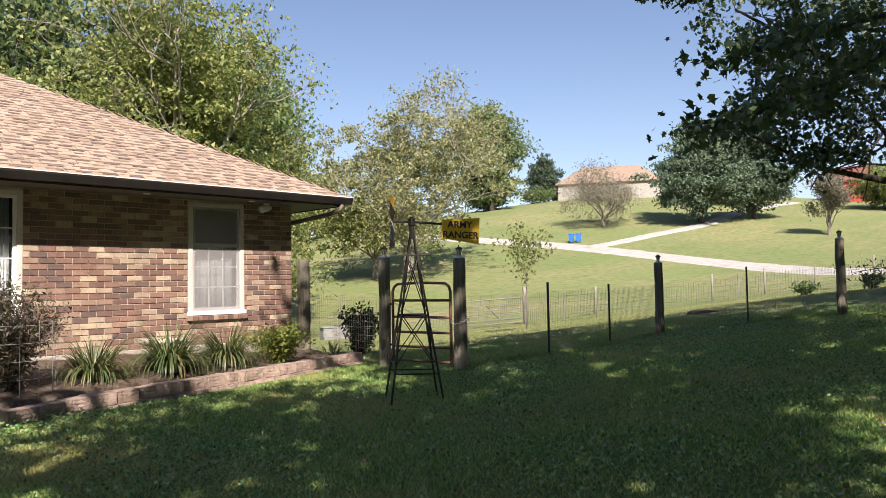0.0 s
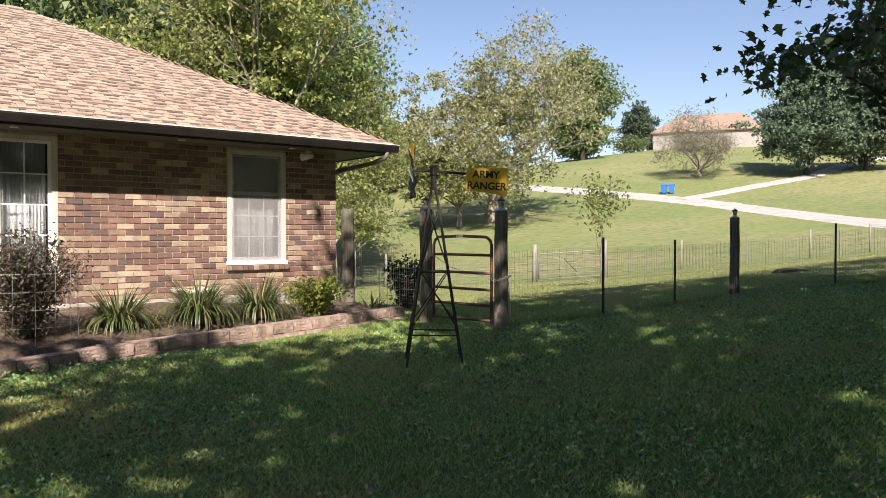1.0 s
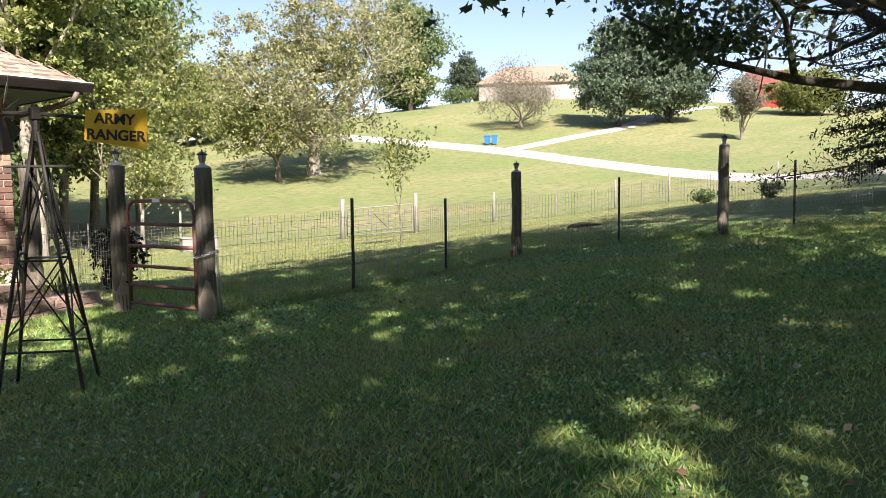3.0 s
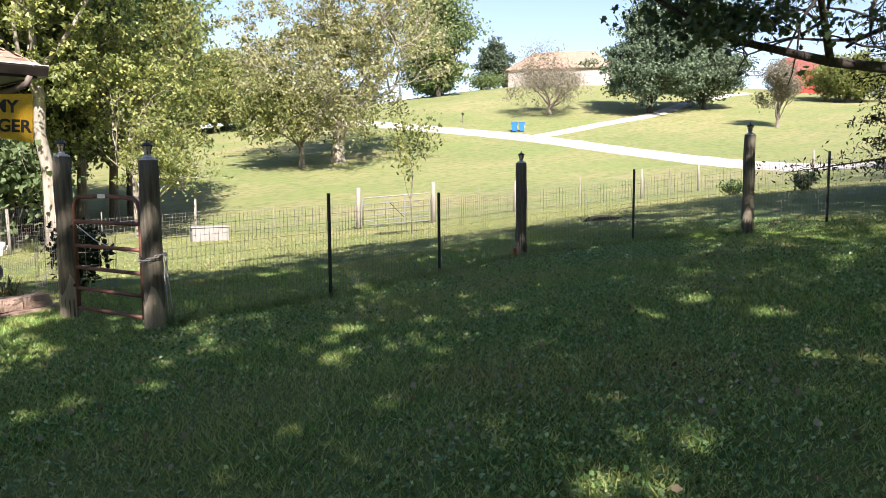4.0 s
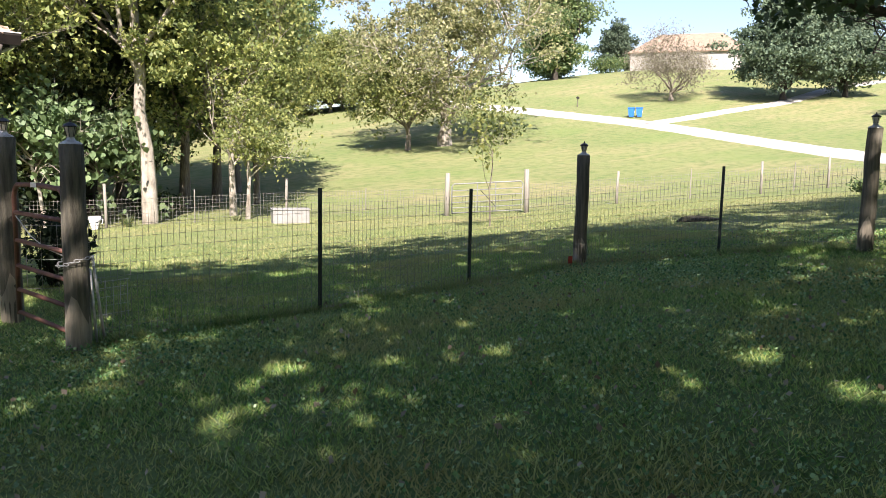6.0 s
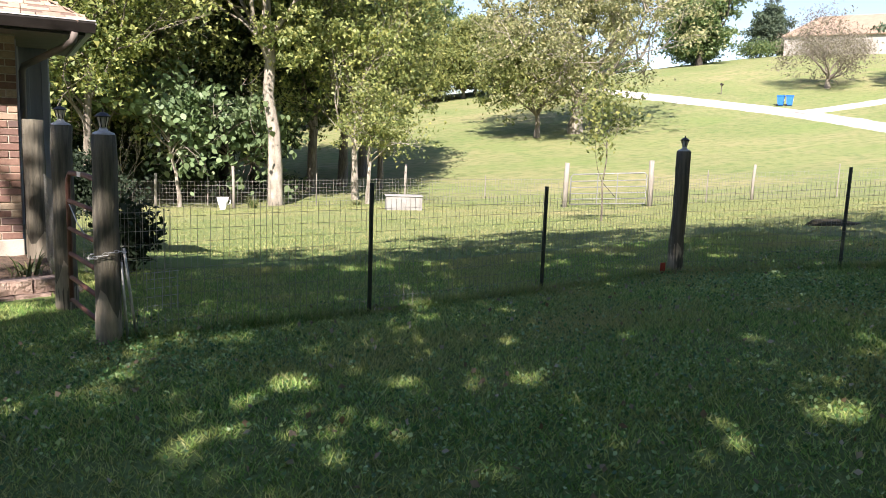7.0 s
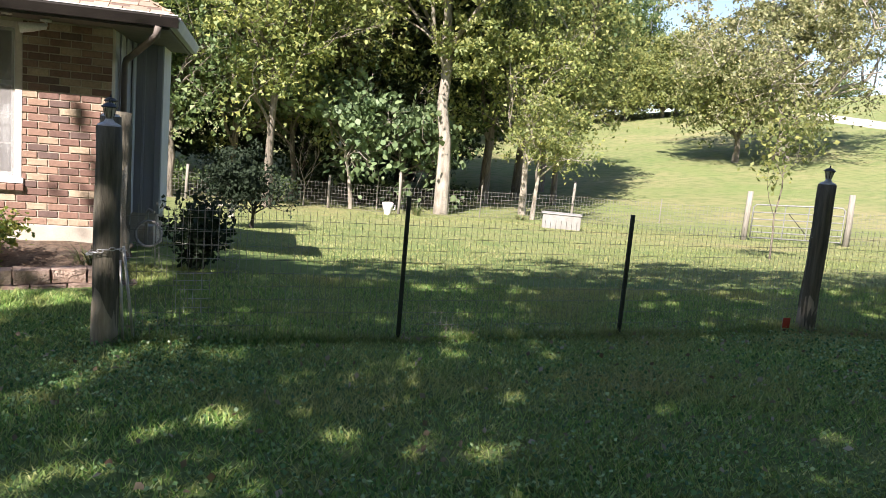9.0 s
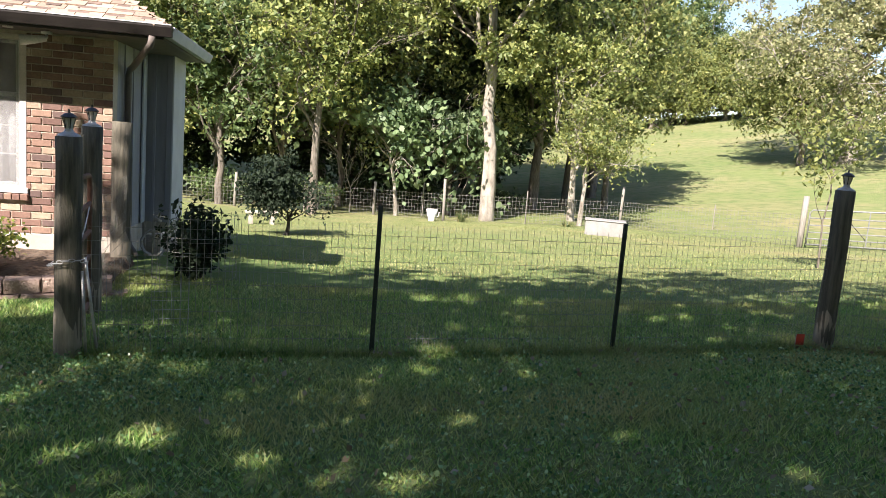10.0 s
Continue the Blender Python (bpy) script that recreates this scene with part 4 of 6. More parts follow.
for text, x, y, size in (("ARMY", 0.0, 0.035, 0.098), ("RANGER", 0.005, -0.075, 0.098)):
    cu = bpy.data.curves.new("lettering", "FONT")
    cu.body, cu.size, cu.align_x, cu.extrude, cu.offset = text, size, "CENTER", 0.001, 0.003
    cu.materials.append(INK)
    o = new("lettering", cu)
    o.parent = sign
    o.matrix_basis = pose(x, y, 0.0065, 0, 0, -3)
wheel_c = hub - boom * 0.21
wm = Matrix.Translation(wheel_c) @ Matrix.Rotation(math.atan2(boom.y, boom.x), 4, "Z")
for k in range(8):
    a = 2 * math.pi * k / 8 + 0.2
    bm = bmesh.new()
    p = []
    for r, w in ((0.05, 0.02), (0.15, 0.045), (0.27, 0.075)):
        for s in (-1, 1):
            p.append(bm.verts.new((s * w * 0.35, r * math.cos(a) - s * w * math.sin(a), r * math.sin(a) + s * w * math.cos(a))))
    bm.faces.new((p[0], p[1], p[3], p[2]))
    bm.faces.new((p[2], p[3], p[5], p[4]))
    o = part("blade", bm, (IRON, IRON, YELLOW, IRON, GALV, IRON, GATE_RED, IRON)[k], mill)
    o.matrix_basis = wm
    sm = o.modifiers.new("thick", "SOLIDIFY")
    sm.thickness = 0.003

# ---- wire fences ----
def t_post(at, h, label="dark green steel T-post of the wire fence"):
    t = thing("t_post", label, "fence post", at, 20, "steel fence posts")
    bm = bmesh.new()
    box(bm, -0.019, 0.019, -0.003, 0.003, -0.2, h, 0.001)
    box(bm, -0.003, 0.003, 0.003, 0.032, -0.2, h, 0.001)
    for k in range(int(h / 0.06)):
        box(bm, -0.006, 0.006, -0.008, -0.003, 0.04 + k * 0.06, 0.055 + k * 0.06)
    part("shaft", bm, TPOST, t)
    return t


def wire_mesh(name, line, low, high, sx, sz, r, label, material=WIRE):
    """Welded wire stretched along a line over the ground: upright and level strands."""
    t = thing(name, label, "fence", (0, 0, 0))
    levels = np.arange(low, high + 1e-6, sz)
    for (x0, y0), (x1, y1) in zip(line, line[1:]):
        verts, faces = [], []
        def strand(p, q):
            p, q = np.array(p, float), np.array(q, float)
            w = (q - p) / np.linalg.norm(q - p)
            u = np.cross(w, (0.3, 0.5, 0.81))
            u /= np.linalg.norm(u)
            v = np.cross(w, u)
            b = len(verts)
            for e in (p, q):
                for k in range(3):
                    a = 2 * math.pi * k / 3
                    verts.append(e + r * (math.cos(a) * u + math.sin(a) * v))
            for k in range(3):
                faces.append((b + k, b + (k + 1) % 3, b + 3 + (k + 1) % 3, b + 3 + k))
        n = max(1, int(math.hypot(x1 - x0, y1 - y0) / sx))
        pts = [(x0 + (x1 - x0) * k / n, y0 + (y1 - y0) * k / n) for k in range(n + 1)]
        zs = [float(height(*p)) for p in pts]
        for p, z in zip(pts, zs):
            strand((*p, z + low), (*p, z + high))
        step = max(1, n // 6)
        for k in range(0, n, step):
            j = min(n, k + step)
            for h in levels:
                strand((*pts[k], zs[k] + h), (*pts[j], zs[j] + h))
        ob = new("wire_panel", mesh_from_arrays("wire_panel", np.array(verts), np.array(faces), material))
        ob.parent = t
    return t


T1, T2, T4, T5 = (2.695, -3.22), (4.77, -3.03), (8.32, -4.06), (9.62, -6.6)
t_post(ground_at(*T1), 1.175, "dark green steel T-post near the gate")
t_post(ground_at(*T2), 1.11)
t_post(ground_at(*T4), 1.18)
t_post(ground_at(*T5), 1.12)
wire_mesh("wire_fence", [GR, T1, T2, P2, T4, P3, T5, (10.4, -7.6)], 0.03, 1.03, 0.0508, 0.1016, 0.0019, "thin welded wire fence strung along the steel posts")
wire_mesh("wire_fence", [(0.2, -0.2), (0.3, -1.9)], 0.03, 1.03, 0.0508, 0.1016, 0.0019, "thin welded wire panel between post and gate")

# caged shrub inside the fence
shrub("caged_shrub", ground_at(0.98, -0.55, 0.02), 0.38, 0.95, 1500, 0.085, LEAF_DARK, DARKBARK, "dark glossy shrub inside a wire cage", 31, 30, 0.5, 0.15)
cage = thing("wire_cage", "square wire guard round the shrub", "wire guard", ground_at(0.98, -0.55))
verts_line = [(0.44 * math.cos(a), 0.44 * math.sin(a)) for a in [2 * math.pi * k / 18 for k in range(19)]]
stake = mesh_of("upright", tube(bmesh.new(), [(0, 0, -0.03), (0, 0, 0.72)], 0.0025, 4), WIRE)
for x, y in verts_line[:-1]:
    o = new("upright", stake)
    o.parent = cage
    o.location = (x, y, 0)
for z in (0.05, 0.2, 0.35, 0.5, 0.7):
    part("hoop", tube(bmesh.new(), [(x, y, z) for x, y in verts_line], 0.0025, 4), WIRE, cage)
panel = thing("wire_guard", "small scrap of pale welded wire standing in grass", "wire guard", ground_at(1.05, -2.35), 15)
bm = bmesh.new()
for k in range(5):
    tube(bm, [(-0.14 + 0.07 * k, 0, -0.03), (-0.14 + 0.07 * k, 0, 0.36)], 0.0025, 4)
for z in (0.05, 0.13, 0.21, 0.29, 0.35):
    tube(bm, [(-0.16, 0, z), (0.16, 0, z)], 0.0025, 4)
part("mesh", bm, GALV, panel)
# tap and hose by the side wall
tap = thing("garden_tap", "pale standpipe with a coiled hose against the wall", "garden tap", ground_at(0.30, 0.75))
part("pipe", tube(bmesh.new(), [(0, 0, -0.05), (0, 0, 0.42), (0.03, -0.03, 0.47), (0.09, -0.06, 0.44)], 0.022, 8), PALEWALL, tap, "", True)
bm = bmesh.new()
tube(bm, [(0.05 + 0.15 * math.cos(0.5 * k), -0.16 + 0.04 * math.sin(0.5 * k) - 0.002 * k, 0.2 + 0.15 * math.sin(0.5 * k)) for k in range(40)], 0.013, 6)
part("hose", bm, PALEWALL, tap, "grey coiled hose", True)
part("box", box(bmesh.new(), -0.12, 0.08, 0.05, 0.2, -0.04, 0.26, 0.01), CONCRETE, tap, "pale concrete block")
# small red marker flag in the grass
flag = thing("marker_flag", "small red-orange marker flag in the grass", "flag", ground_at(6.55, -2.95))
part("stake", tube(bmesh.new(), [(0, 0, -0.05), (0, 0, 0.16)], 0.002, 4), GALV, flag)
part("cloth", box(bmesh.new(), 0.002, 0.085, -0.001, 0.001, 0.06, 0.16), FLAGRED, flag, "red-orange cloth")

# ---- trees ----
def grow(rng, base, way, length, radius, depth, out, tips, split=3, bend=0.16, lift=0.12, shrink=0.68, angle=0.55):
    """One limb and, from it, its branches; out takes (points, radii), tips the twig ends."""
    pts, p, d = [Vector(base)], Vector(base), Vector(way).normalized()
    n = 5
    for k in range(n):
        d = (d + Vector(rng.normal(size=3)) * bend + Vector((0, 0, lift))).normalized()
        p = p + d * (length / n)
        pts.append(p.copy())
    radii = [radius * (1 - 0.5 * k / n) for k in range(n + 1)]
    out.append((pts, radii))
    if depth == 0:
        tips += [tuple(q) for q in pts[2:]]
        return
    if depth == 1:
        tips += [tuple(pts[-1]), tuple(pts[-2])]
    for k in range(split):
        at = pts[n if k == 0 else int(rng.integers(2, n + 1))]
        o = d.orthogonal().normalized()
        o = Matrix.Rotation(rng.uniform(0, 2 * math.pi), 3, d) @ o
        spread = angle * rng.uniform(0.6, 1.4)
        w = d * math.cos(spread) + o * math.sin(spread)
        grow(rng, at, w, length * shrink * rng.uniform(0.8, 1.15), radius * 0.52, depth - 1, out, tips, split, bend, lift, shrink, angle)


def tree(name, label, at, seed, bole, limb, radius, leaf_n, leaf, material, bark, depth=3, split=3, clump=0.6, lean=(0, 0), angle=0.6, lift=0.1, aspect=0.6,
         group="", shape="leaf", limbs=4, shrink=0.68, droop=0.3, sides=7, category="tree", low=0.55, fill=(), clear=0.3):
    """A tapered trunk with limbs, and a crown of many small leaves in clumps round the twigs."""
    rng = np.random.default_rng(seed)
    t = thing(name, label, category, at, group=group)
    out, tips = [], []
    pts = [Vector((lean[0] * (k / 6) ** 1.3 * bole + rng.normal() * 0.012 * bole * (k > 0), lean[1] * (k / 6) ** 1.3 * bole, bole * k / 6 - (0.4 if k == 0 else 0))) for k in range(7)]
    out.append((pts, [radius * (1.25 - 0.1 * k if k < 2 else 1.08 - 0.075 * k) for k in range(7)]))
    for k in range(limbs):
        a = 2 * math.pi * (k + rng.uniform(-0.3, 0.3)) / limbs
        w = Vector((math.cos(a) * math.sin(angle), math.sin(a) * math.sin(angle), math.cos(angle)))
        f = 6 if k < 2 else rng.uniform(low, 1.0) * 6
        i = min(5, int(f))
        base = pts[i].lerp(pts[i + 1], f - i)
        grow(rng, base, w, limb * rng.uniform(0.8, 1.15), radius * 0.42, depth, out, tips, split, 0.16, lift, shrink, angle)
    out[1:] = [(q, r) for q, r in out[1:] if min(p.z for p in q) > clear]
    bm = bmesh.new()
    for q, r in out:
        tube(bm, q, r, sides if r[0] > radius * 0.3 else 4, False)
    part("trunk", bm, bark, t, "", True)
    tips = np.array(tips)
    centres = tips[rng.integers(0, len(tips), leaf_n)] + rng.normal(size=(leaf_n, 3)) * clump * np.array([1, 1, 0.75])
    for cx, cy, cz, rx, ry, rz, clumps, per, r in fill:
        # clumps of leaves through the crown, thicker towards its skin
        d = rng.normal(size=(clumps, 3))
        d /= np.linalg.norm(d, axis=1)[:, None]
        lumpy = np.array([1 + 0.6 * noise.noise(Vector(q) * 2.4 + Vector((seed, 0, 0))) for q in d])
        q = d * (rng.uniform(0.08, 1, clumps) ** 0.6 * lumpy)[:, None] * np.array([rx, ry, rz]) + np.array([cx, cy, cz])
        more = np.repeat(q, per, 0) + rng.normal(size=(clumps * per, 3)) * r * np.array([0.46, 0.46, 0.24]) * np.repeat(rng.uniform(0.6, 1.35, clumps), per)[:, None]
        centres = np.concatenate([centres, more])
    centres = centres[centres[:, 2] > clear]
    if shape == "leaf" and leaf >= 0.165 and group != "trees behind the yard":
        shape = "spray"
    ob = new("crown", leaf_mesh("crown", centres, leaf, material, rng, droop, aspect, shape))
    ob.parent = t
    return t


def conifer(name, label, at, seed, h, r, material, n=9000, leaf=0.3, bark=DARKBARK, low=0.06, tiers=22, group="", droop=0.25):
    """A tapering trunk with whorls of drooping boughs, thick with needles."""
    rng = np.random.default_rng(seed)
    t = thing(name, label, "tree", at, group=group)
    bm = bmesh.new()
    tube(bm, [(0, 0, -0.3), (0, 0, h * 0.5), (0.1, 0, h)], [0.022 * h, 0.013 * h, 0.002 * h], 7)
    pts = []
    for k in range(tiers):
        z = h * (low + (0.97 - low) * k / tiers)
        rr_ = r * (1 - (k / tiers) ** 1.25) * rng.uniform(0.75, 1.1) + 0.04 * r
        m = 7
        for j in range(m):
            a = 2 * math.pi * (j + rng.uniform(0, 0.9)) / m
            ln = rr_ * rng.uniform(0.65, 1.12)
            end = Vector((ln * math.cos(a), ln * math.sin(a), z - droop * ln + 0.12 * ln))
            mid = Vector((0.5 * ln * math.cos(a), 0.5 * ln * math.sin(a), z - droop * 0.3 * ln))
            tube(bm, [(0, 0, z), mid, end], [0.006 * h * (1 - 0.6 * k / tiers), 0.003 * h, 0.001 * h], 4, False)
            c = max(2, int(n / (tiers * m) * (ln / r + 0.25)))
            f = rng.uniform(0.18, 1.02, c)
            q = np.where(f[:, None] < 0.5, np.array(mid) * 2 * f[:, None] + np.array((0, 0, z)) * (1 - 2 * f[:, None]), np.array(mid) * (2 - 2 * f[:, None]) + np.array(end) * (2 * f[:, None] - 1))
            pts.append(q + rng.normal(size=(c, 3)) * np.array([0.10, 0.10, 0.045]) * max(ln, 0.25 * r))
    part("trunk", bm, bark, t, "", True)
    ob = new("foliage", leaf_mesh("foliage", np.concatenate(pts), leaf, material, rng, 0.2, 0.35))
    ob.parent = t
    return t


# hillside
tree("hillside_maple", "large spreading tree with thinning olive and tan leaves", ground_at(44.95, 46.06), 3, 4.4, 6.6, 0.60, 8000, 0.32, LEAF_TAN, PALEBARK, 4, 3, 0.7, (0, 0), 0.8, 0.03, limbs=8, shrink=0.68, low=0.35, fill=[(0, 0, 11.4, 9.6, 9.6, 6.4, 250, 46, 0.85)])
tree("young_maple", "smaller tree with yellow-green leaves beside a larger one", ground_at(40.99, 46.64), 4, 2.6, 3.2, 0.26, 2400, 0.32, LEAF_GOLD, BARK, 3, 3, 0.6, (0, 0), 0.8, 0.02, limbs=7, fill=[(-1.0, 1.0, 5.4, 5.0, 5.0, 3.0, 160, 34, 0.85)])
tree("crest_tree", "tall full green tree on the hill crest", ground_at(98.4, 81.4), 5, 4.5, 6.0, 0.5, 5000, 0.6, LEAF_GREEN, DARKBARK, 3, 3, 1.0, (0, 0), 0.6, 0.1, limbs=9, low=0.4, fill=[(0, 1.0, 6.4, 5.8, 5.8, 6.0, 300, 30, 1.3), (0.3, 1.0, 14.2, 4.4, 4.4, 5.2, 200, 30, 1.2)])
tree("skyline_evergreen", "bushy blue-green evergreen standing on the skyline", ground_at(126, 90), 6, 2.0, 2.6, 0.3, 1500, 0.5, LEAF_CONIFER, DARKBARK, 3, 3, 0.7, (0, 0), 0.6, 0.1, limbs=8, low=0.4, fill=[(0, 0, 4.6, 4.0, 4.0, 3.6, 200, 26, 1.0), (0, 0, 8.0, 2.4, 2.4, 2.6, 90, 26, 0.8)])
for k, (x, y, h, w) in enumerate(((112, 82, 3.0, 4.5), (119, 82, 2.4, 5.0), (104, 88, 2.8, 4.5), (93, 96, 3.2, 5.0), (84, 103, 3.2, 5.0), (75, 110, 4.0, 6.0), (64, 113, 4.5, 6.5), (54, 115, 5.0, 7.0), (44, 116, 5.0, 7.0), (34, 116, 5.0, 7.0))):
    shrub("skyline_bush", ground_at(x, y), w, h, 1600, 0.5, LEAF_GREEN, DARKBARK, "distant green bush on the skyline", 60 + k, 24)
tree("bare_tree", "small grey leafless-looking tree with fine twigs", ground_at(82.78, 47.39), 7, 1.5, 3.3, 0.30, 6500, 0.20, LEAF_BARE, BARK, 4, 3, 0.55, (0, 0), 0.85, 0.06, 0.25, limbs=9, low=0.3, fill=[(0, 0, 4.0, 4.8, 4.8, 2.6, 40, 18, 1.1)])
tree("bare_tree", "small greyish tree with thin foliage and upright twigs", ground_at(86.93, 19.45), 8, 1.2, 2.3, 0.2, 9000, 0.2, LEAF_BARE, BARK, 4, 3, 0.35, (0, 0), 0.5, 0.14, 0.3, limbs=7)
tree("hill_evergreen", "broad dark evergreen tree beside the driveway", ground_at(91.66, 37.39), 9, 2.0, 3.6, 0.4, 4000, 0.45, LEAF_CONIFER, DARKBARK, 3, 3, 0.8, (0, 0), 0.85, 0.1, limbs=9, low=0.5, fill=[(0, 0, 6.0, 6.4, 6.4, 3.9, 420, 34, 1.0), (0, 0, 10.8, 3.8, 3.8, 3.4, 190, 34, 0.9)])
tree("hill_evergreen", "round dark green tree by the gravel driveway", ground_at(100.5, 33.75), 10, 2.2, 2.8, 0.32, 2500, 0.42, LEAF_CONIFER, DARKBARK, 3, 3, 0.8, (0, 0), 0.85, 0.08, limbs=9, low=0.6, fill=[(0, 0, 5.0, 5.0, 5.0, 3.2, 330, 32, 1.0)])
tree("hill_evergreen", "tall dark tree behind the driveway", ground_at(118, 43), 12, 2.6, 3.6, 0.35, 3000, 0.5, LEAF_CONIFER, DARKBARK, 3, 3, 0.9, (0, 0), 0.7, 0.12, limbs=9, low=0.5, fill=[(0, 0, 9.5, 6.0, 6.0, 7.0, 520, 30, 1.2)])
tree("hill_bush_tree", "rounded bright green tree near the red barn", ground_at(125.7, 22.0), 11, 1.2, 2.6, 0.3, 2500, 0.45, LEAF_GOLD, BARK, 3, 3, 0.8, (0, 0), 0.9, 0.08, limbs=10, low=0.4, fill=[(0, 0, 3.6, 5.6, 5.6, 3.4, 330, 32, 1.1)])
conifer("near_spruce", "spruce with drooping layered boughs beyond the fence", ground_at(17.3, -7.2), 13, 9.0, 3.1, LEAF_DARK, 30000, 0.11, low=0.10, tiers=17, droop=0.28)
sapling = tree("sapling", "slim young tree with sparse yellow-green leaves", ground_at(13.0, 5.45), 14, 1.95, 0.75, 0.022, 900, 0.12, LEAF_GOLD, BARK, 2, 3, 0.16, (0, 0), 0.7, 0.1, limbs=6, low=0.5)

# overhanging maple with dark lobed leaves
maple = tree("shade_maple", "large dark maple whose limbs overhang the yard", ground_at(12.6, -8.9), 25, 3.1, 3.2, 0.34, 1500, 0.105, LEAF_MAPLE, DARKBARK, 4, 3, 0.25, (-0.05, 0.02), 1.0, 0.06, shape="lobed", limbs=9, shrink=0.70,
             droop=0.9, low=0.45, clear=1.9, fill=[(-4.9, 3.2, 3.7, 2.1, 1.9, 1.25, 120, 40, 0.5), (-4.6, 3.0, 2.5, 1.3, 1.2, 0.35, 16, 30, 0.4), (-4.6, 3.2, 5.4, 2.6, 2.0, 1.0, 80, 44, 0.5), (-7.8, 4.6, 5.45, 1.9, 0.8, 0.4, 42, 44, 0.32)])
limb = bmesh.new()
tube(limb, [(-0.1, 0.1, 1.9), (-1.6, 1.2, 1.98), (-3.2, 2.3, 2.10), (-4.6, 3.2, 2.35), (-6.2, 3.9, 2.9)], [0.12, 0.10, 0.075, 0.05, 0.02], 8)
tube(limb, [(-3.2, 2.3, 2.10), (-4.2, 2.2, 2.9), (-5.2, 2.6, 3.8)], [0.06, 0.045, 0.02], 7)
tube(limb, [(-0.15, 0.1, 2.9), (-2.0, 1.8, 3.6), (-4.0, 3.0, 4.4), (-6.6, 3.9, 5.1)], [0.11, 0.09, 0.06, 0.02], 8)
mz = ground_at(12.6, -8.9)
def over(x, y, z):
    return Vector((x - mz[0], y - mz[1], z - mz[2]))
boughs = [[over(12.5, -8.9, 4.4), over(8.0, -9.2, 5.0), over(4.0, -8.9, 4.4), over(2.3, -8.0, 3.25), over(0.95, -7.4, 2.66), over(0.12, -7.05, 2.36)],
          [over(4.0, -8.9, 4.4), over(2.6, -8.3, 3.9), over(1.2, -7.6, 3.4), over(0.35, -7.2, 3.12)]]
tube(limb, boughs[0], [0.10, 0.085, 0.06, 0.03, 0.014, 0.005], 7)
tube(limb, boughs[1], [0.05, 0.035, 0.016, 0.005], 6)
part("limb", limb, DARKBARK, maple, "long dark crooked limb", True)
rng = np.random.default_rng(61)
spots = []
for line, first, count in ((boughs[0], 2.6, 520), (boughs[1], 1.2, 420)):
    for k in range(count):
        f = first + (len(line) - 1 - first) * rng.uniform(0, 1)
        i = min(int(f), len(line) - 2)
        spots.append(np.array(line[i].lerp(line[i + 1], f - i)) + rng.normal(size=3) * np.array([0.22, 0.22, 0.10]))
ob = new("bough_leaves", leaf_mesh("bough_leaves", np.array(spots), 0.105, LEAF_MAPLE, rng, 0.9, 0.6, "lobed"))
ob.parent = maple

# shade trees behind the walker
tree("yard_tree", "tall broadleaf yard tree casting deep shade", ground_at(-1.0, -14.5), 26, 6.5, 3.2, 0.36, 3000, 0.30, LEAF_GREEN, BARK, 3, 3, 0.6, (0, 0), 0.95, 0.04, limbs=9, low=0.75, group="trees behind the yard",
     fill=[(0.8, 2.1, 9.7, 6.3, 6.0, 2.2, 560, 22, 0.68), (-5.0, 0.9, 9.6, 2.8, 2.3, 1.4, 30, 22, 0.62), (-3.6, 4.3, 9.6, 2.2, 1.6, 1.2, 55, 22, 0.62)])
tree("yard_tree", "broadleaf yard tree standing apart with thick crown", ground_at(11.5, -15.5), 27, 6.5, 3.4, 0.36, 3000, 0.32, LEAF_GREEN, BARK, 3, 3, 0.6, (0, 0), 0.95, 0.04, limbs=10, low=0.75, group="trees behind the yard",
     fill=[(0.0, 1.5, 9.7, 6.6, 5.8, 2.4, 560, 22, 0.75)])
tree("yard_tree", "broadleaf yard tree with a thin dappled crown", ground_at(-9.0, -15.8), 28, 6.0, 2.6, 0.28, 900, 0.30, LEAF_GREEN, BARK, 3, 3, 0.5, (0, 0), 0.95, 0.04, limbs=8, low=0.75, group="trees behind the yard",
     fill=[(0.2, 1.6, 8.8, 5.0, 3.8, 1.8, 390, 22, 0.68)])

tree("yard_tree", "broadleaf yard tree set back from the lawn", ground_at(-4.5, -19.5), 29, 6.0, 2.8, 0.3, 1500, 0.30, LEAF_GREEN, BARK, 3, 3, 0.5, (0, 0), 0.95, 0.04, limbs=8, low=0.75, group="trees behind the yard",
     fill=[(0.6, 1.6, 9.4, 4.6, 3.2, 1.8, 150, 22, 0.68)])

# wood beyond the back fence
syc = tree("sycamore", "tall pale-barked sycamore leaning slightly", ground_at(9.86, 23.2), 31, 9.5, 4.6, 0.29, 3000, 0.24, LEAF_GOLD, PALEBARK, 3, 3, 0.6, (-0.06, 0.0), 0.6, 0.1, limbs=8, low=0.62, fill=[(-0.6, 0, 12.5, 4.0, 4.0, 4.4, 330, 36, 0.75), (0.6, -0.6, 7.4, 1.8, 1.6, 1.6, 40, 26, 0.6)])
tree("pale_sapling", "slender pale trunk leaning with broad leaves", ground_at(5.96, 24.0), 32, 2.9, 1.7, 0.085, 500, 0.29, LEAF_BROAD, PALEBARK, 2, 3, 0.4, (-0.14, 0.0), 0.8, 0.02, 0.75, limbs=8, shape="broad", droop=0.8, fill=[(-0.2, -0.3, 4.2, 1.9, 1.7, 1.3, 60, 16, 0.6)])
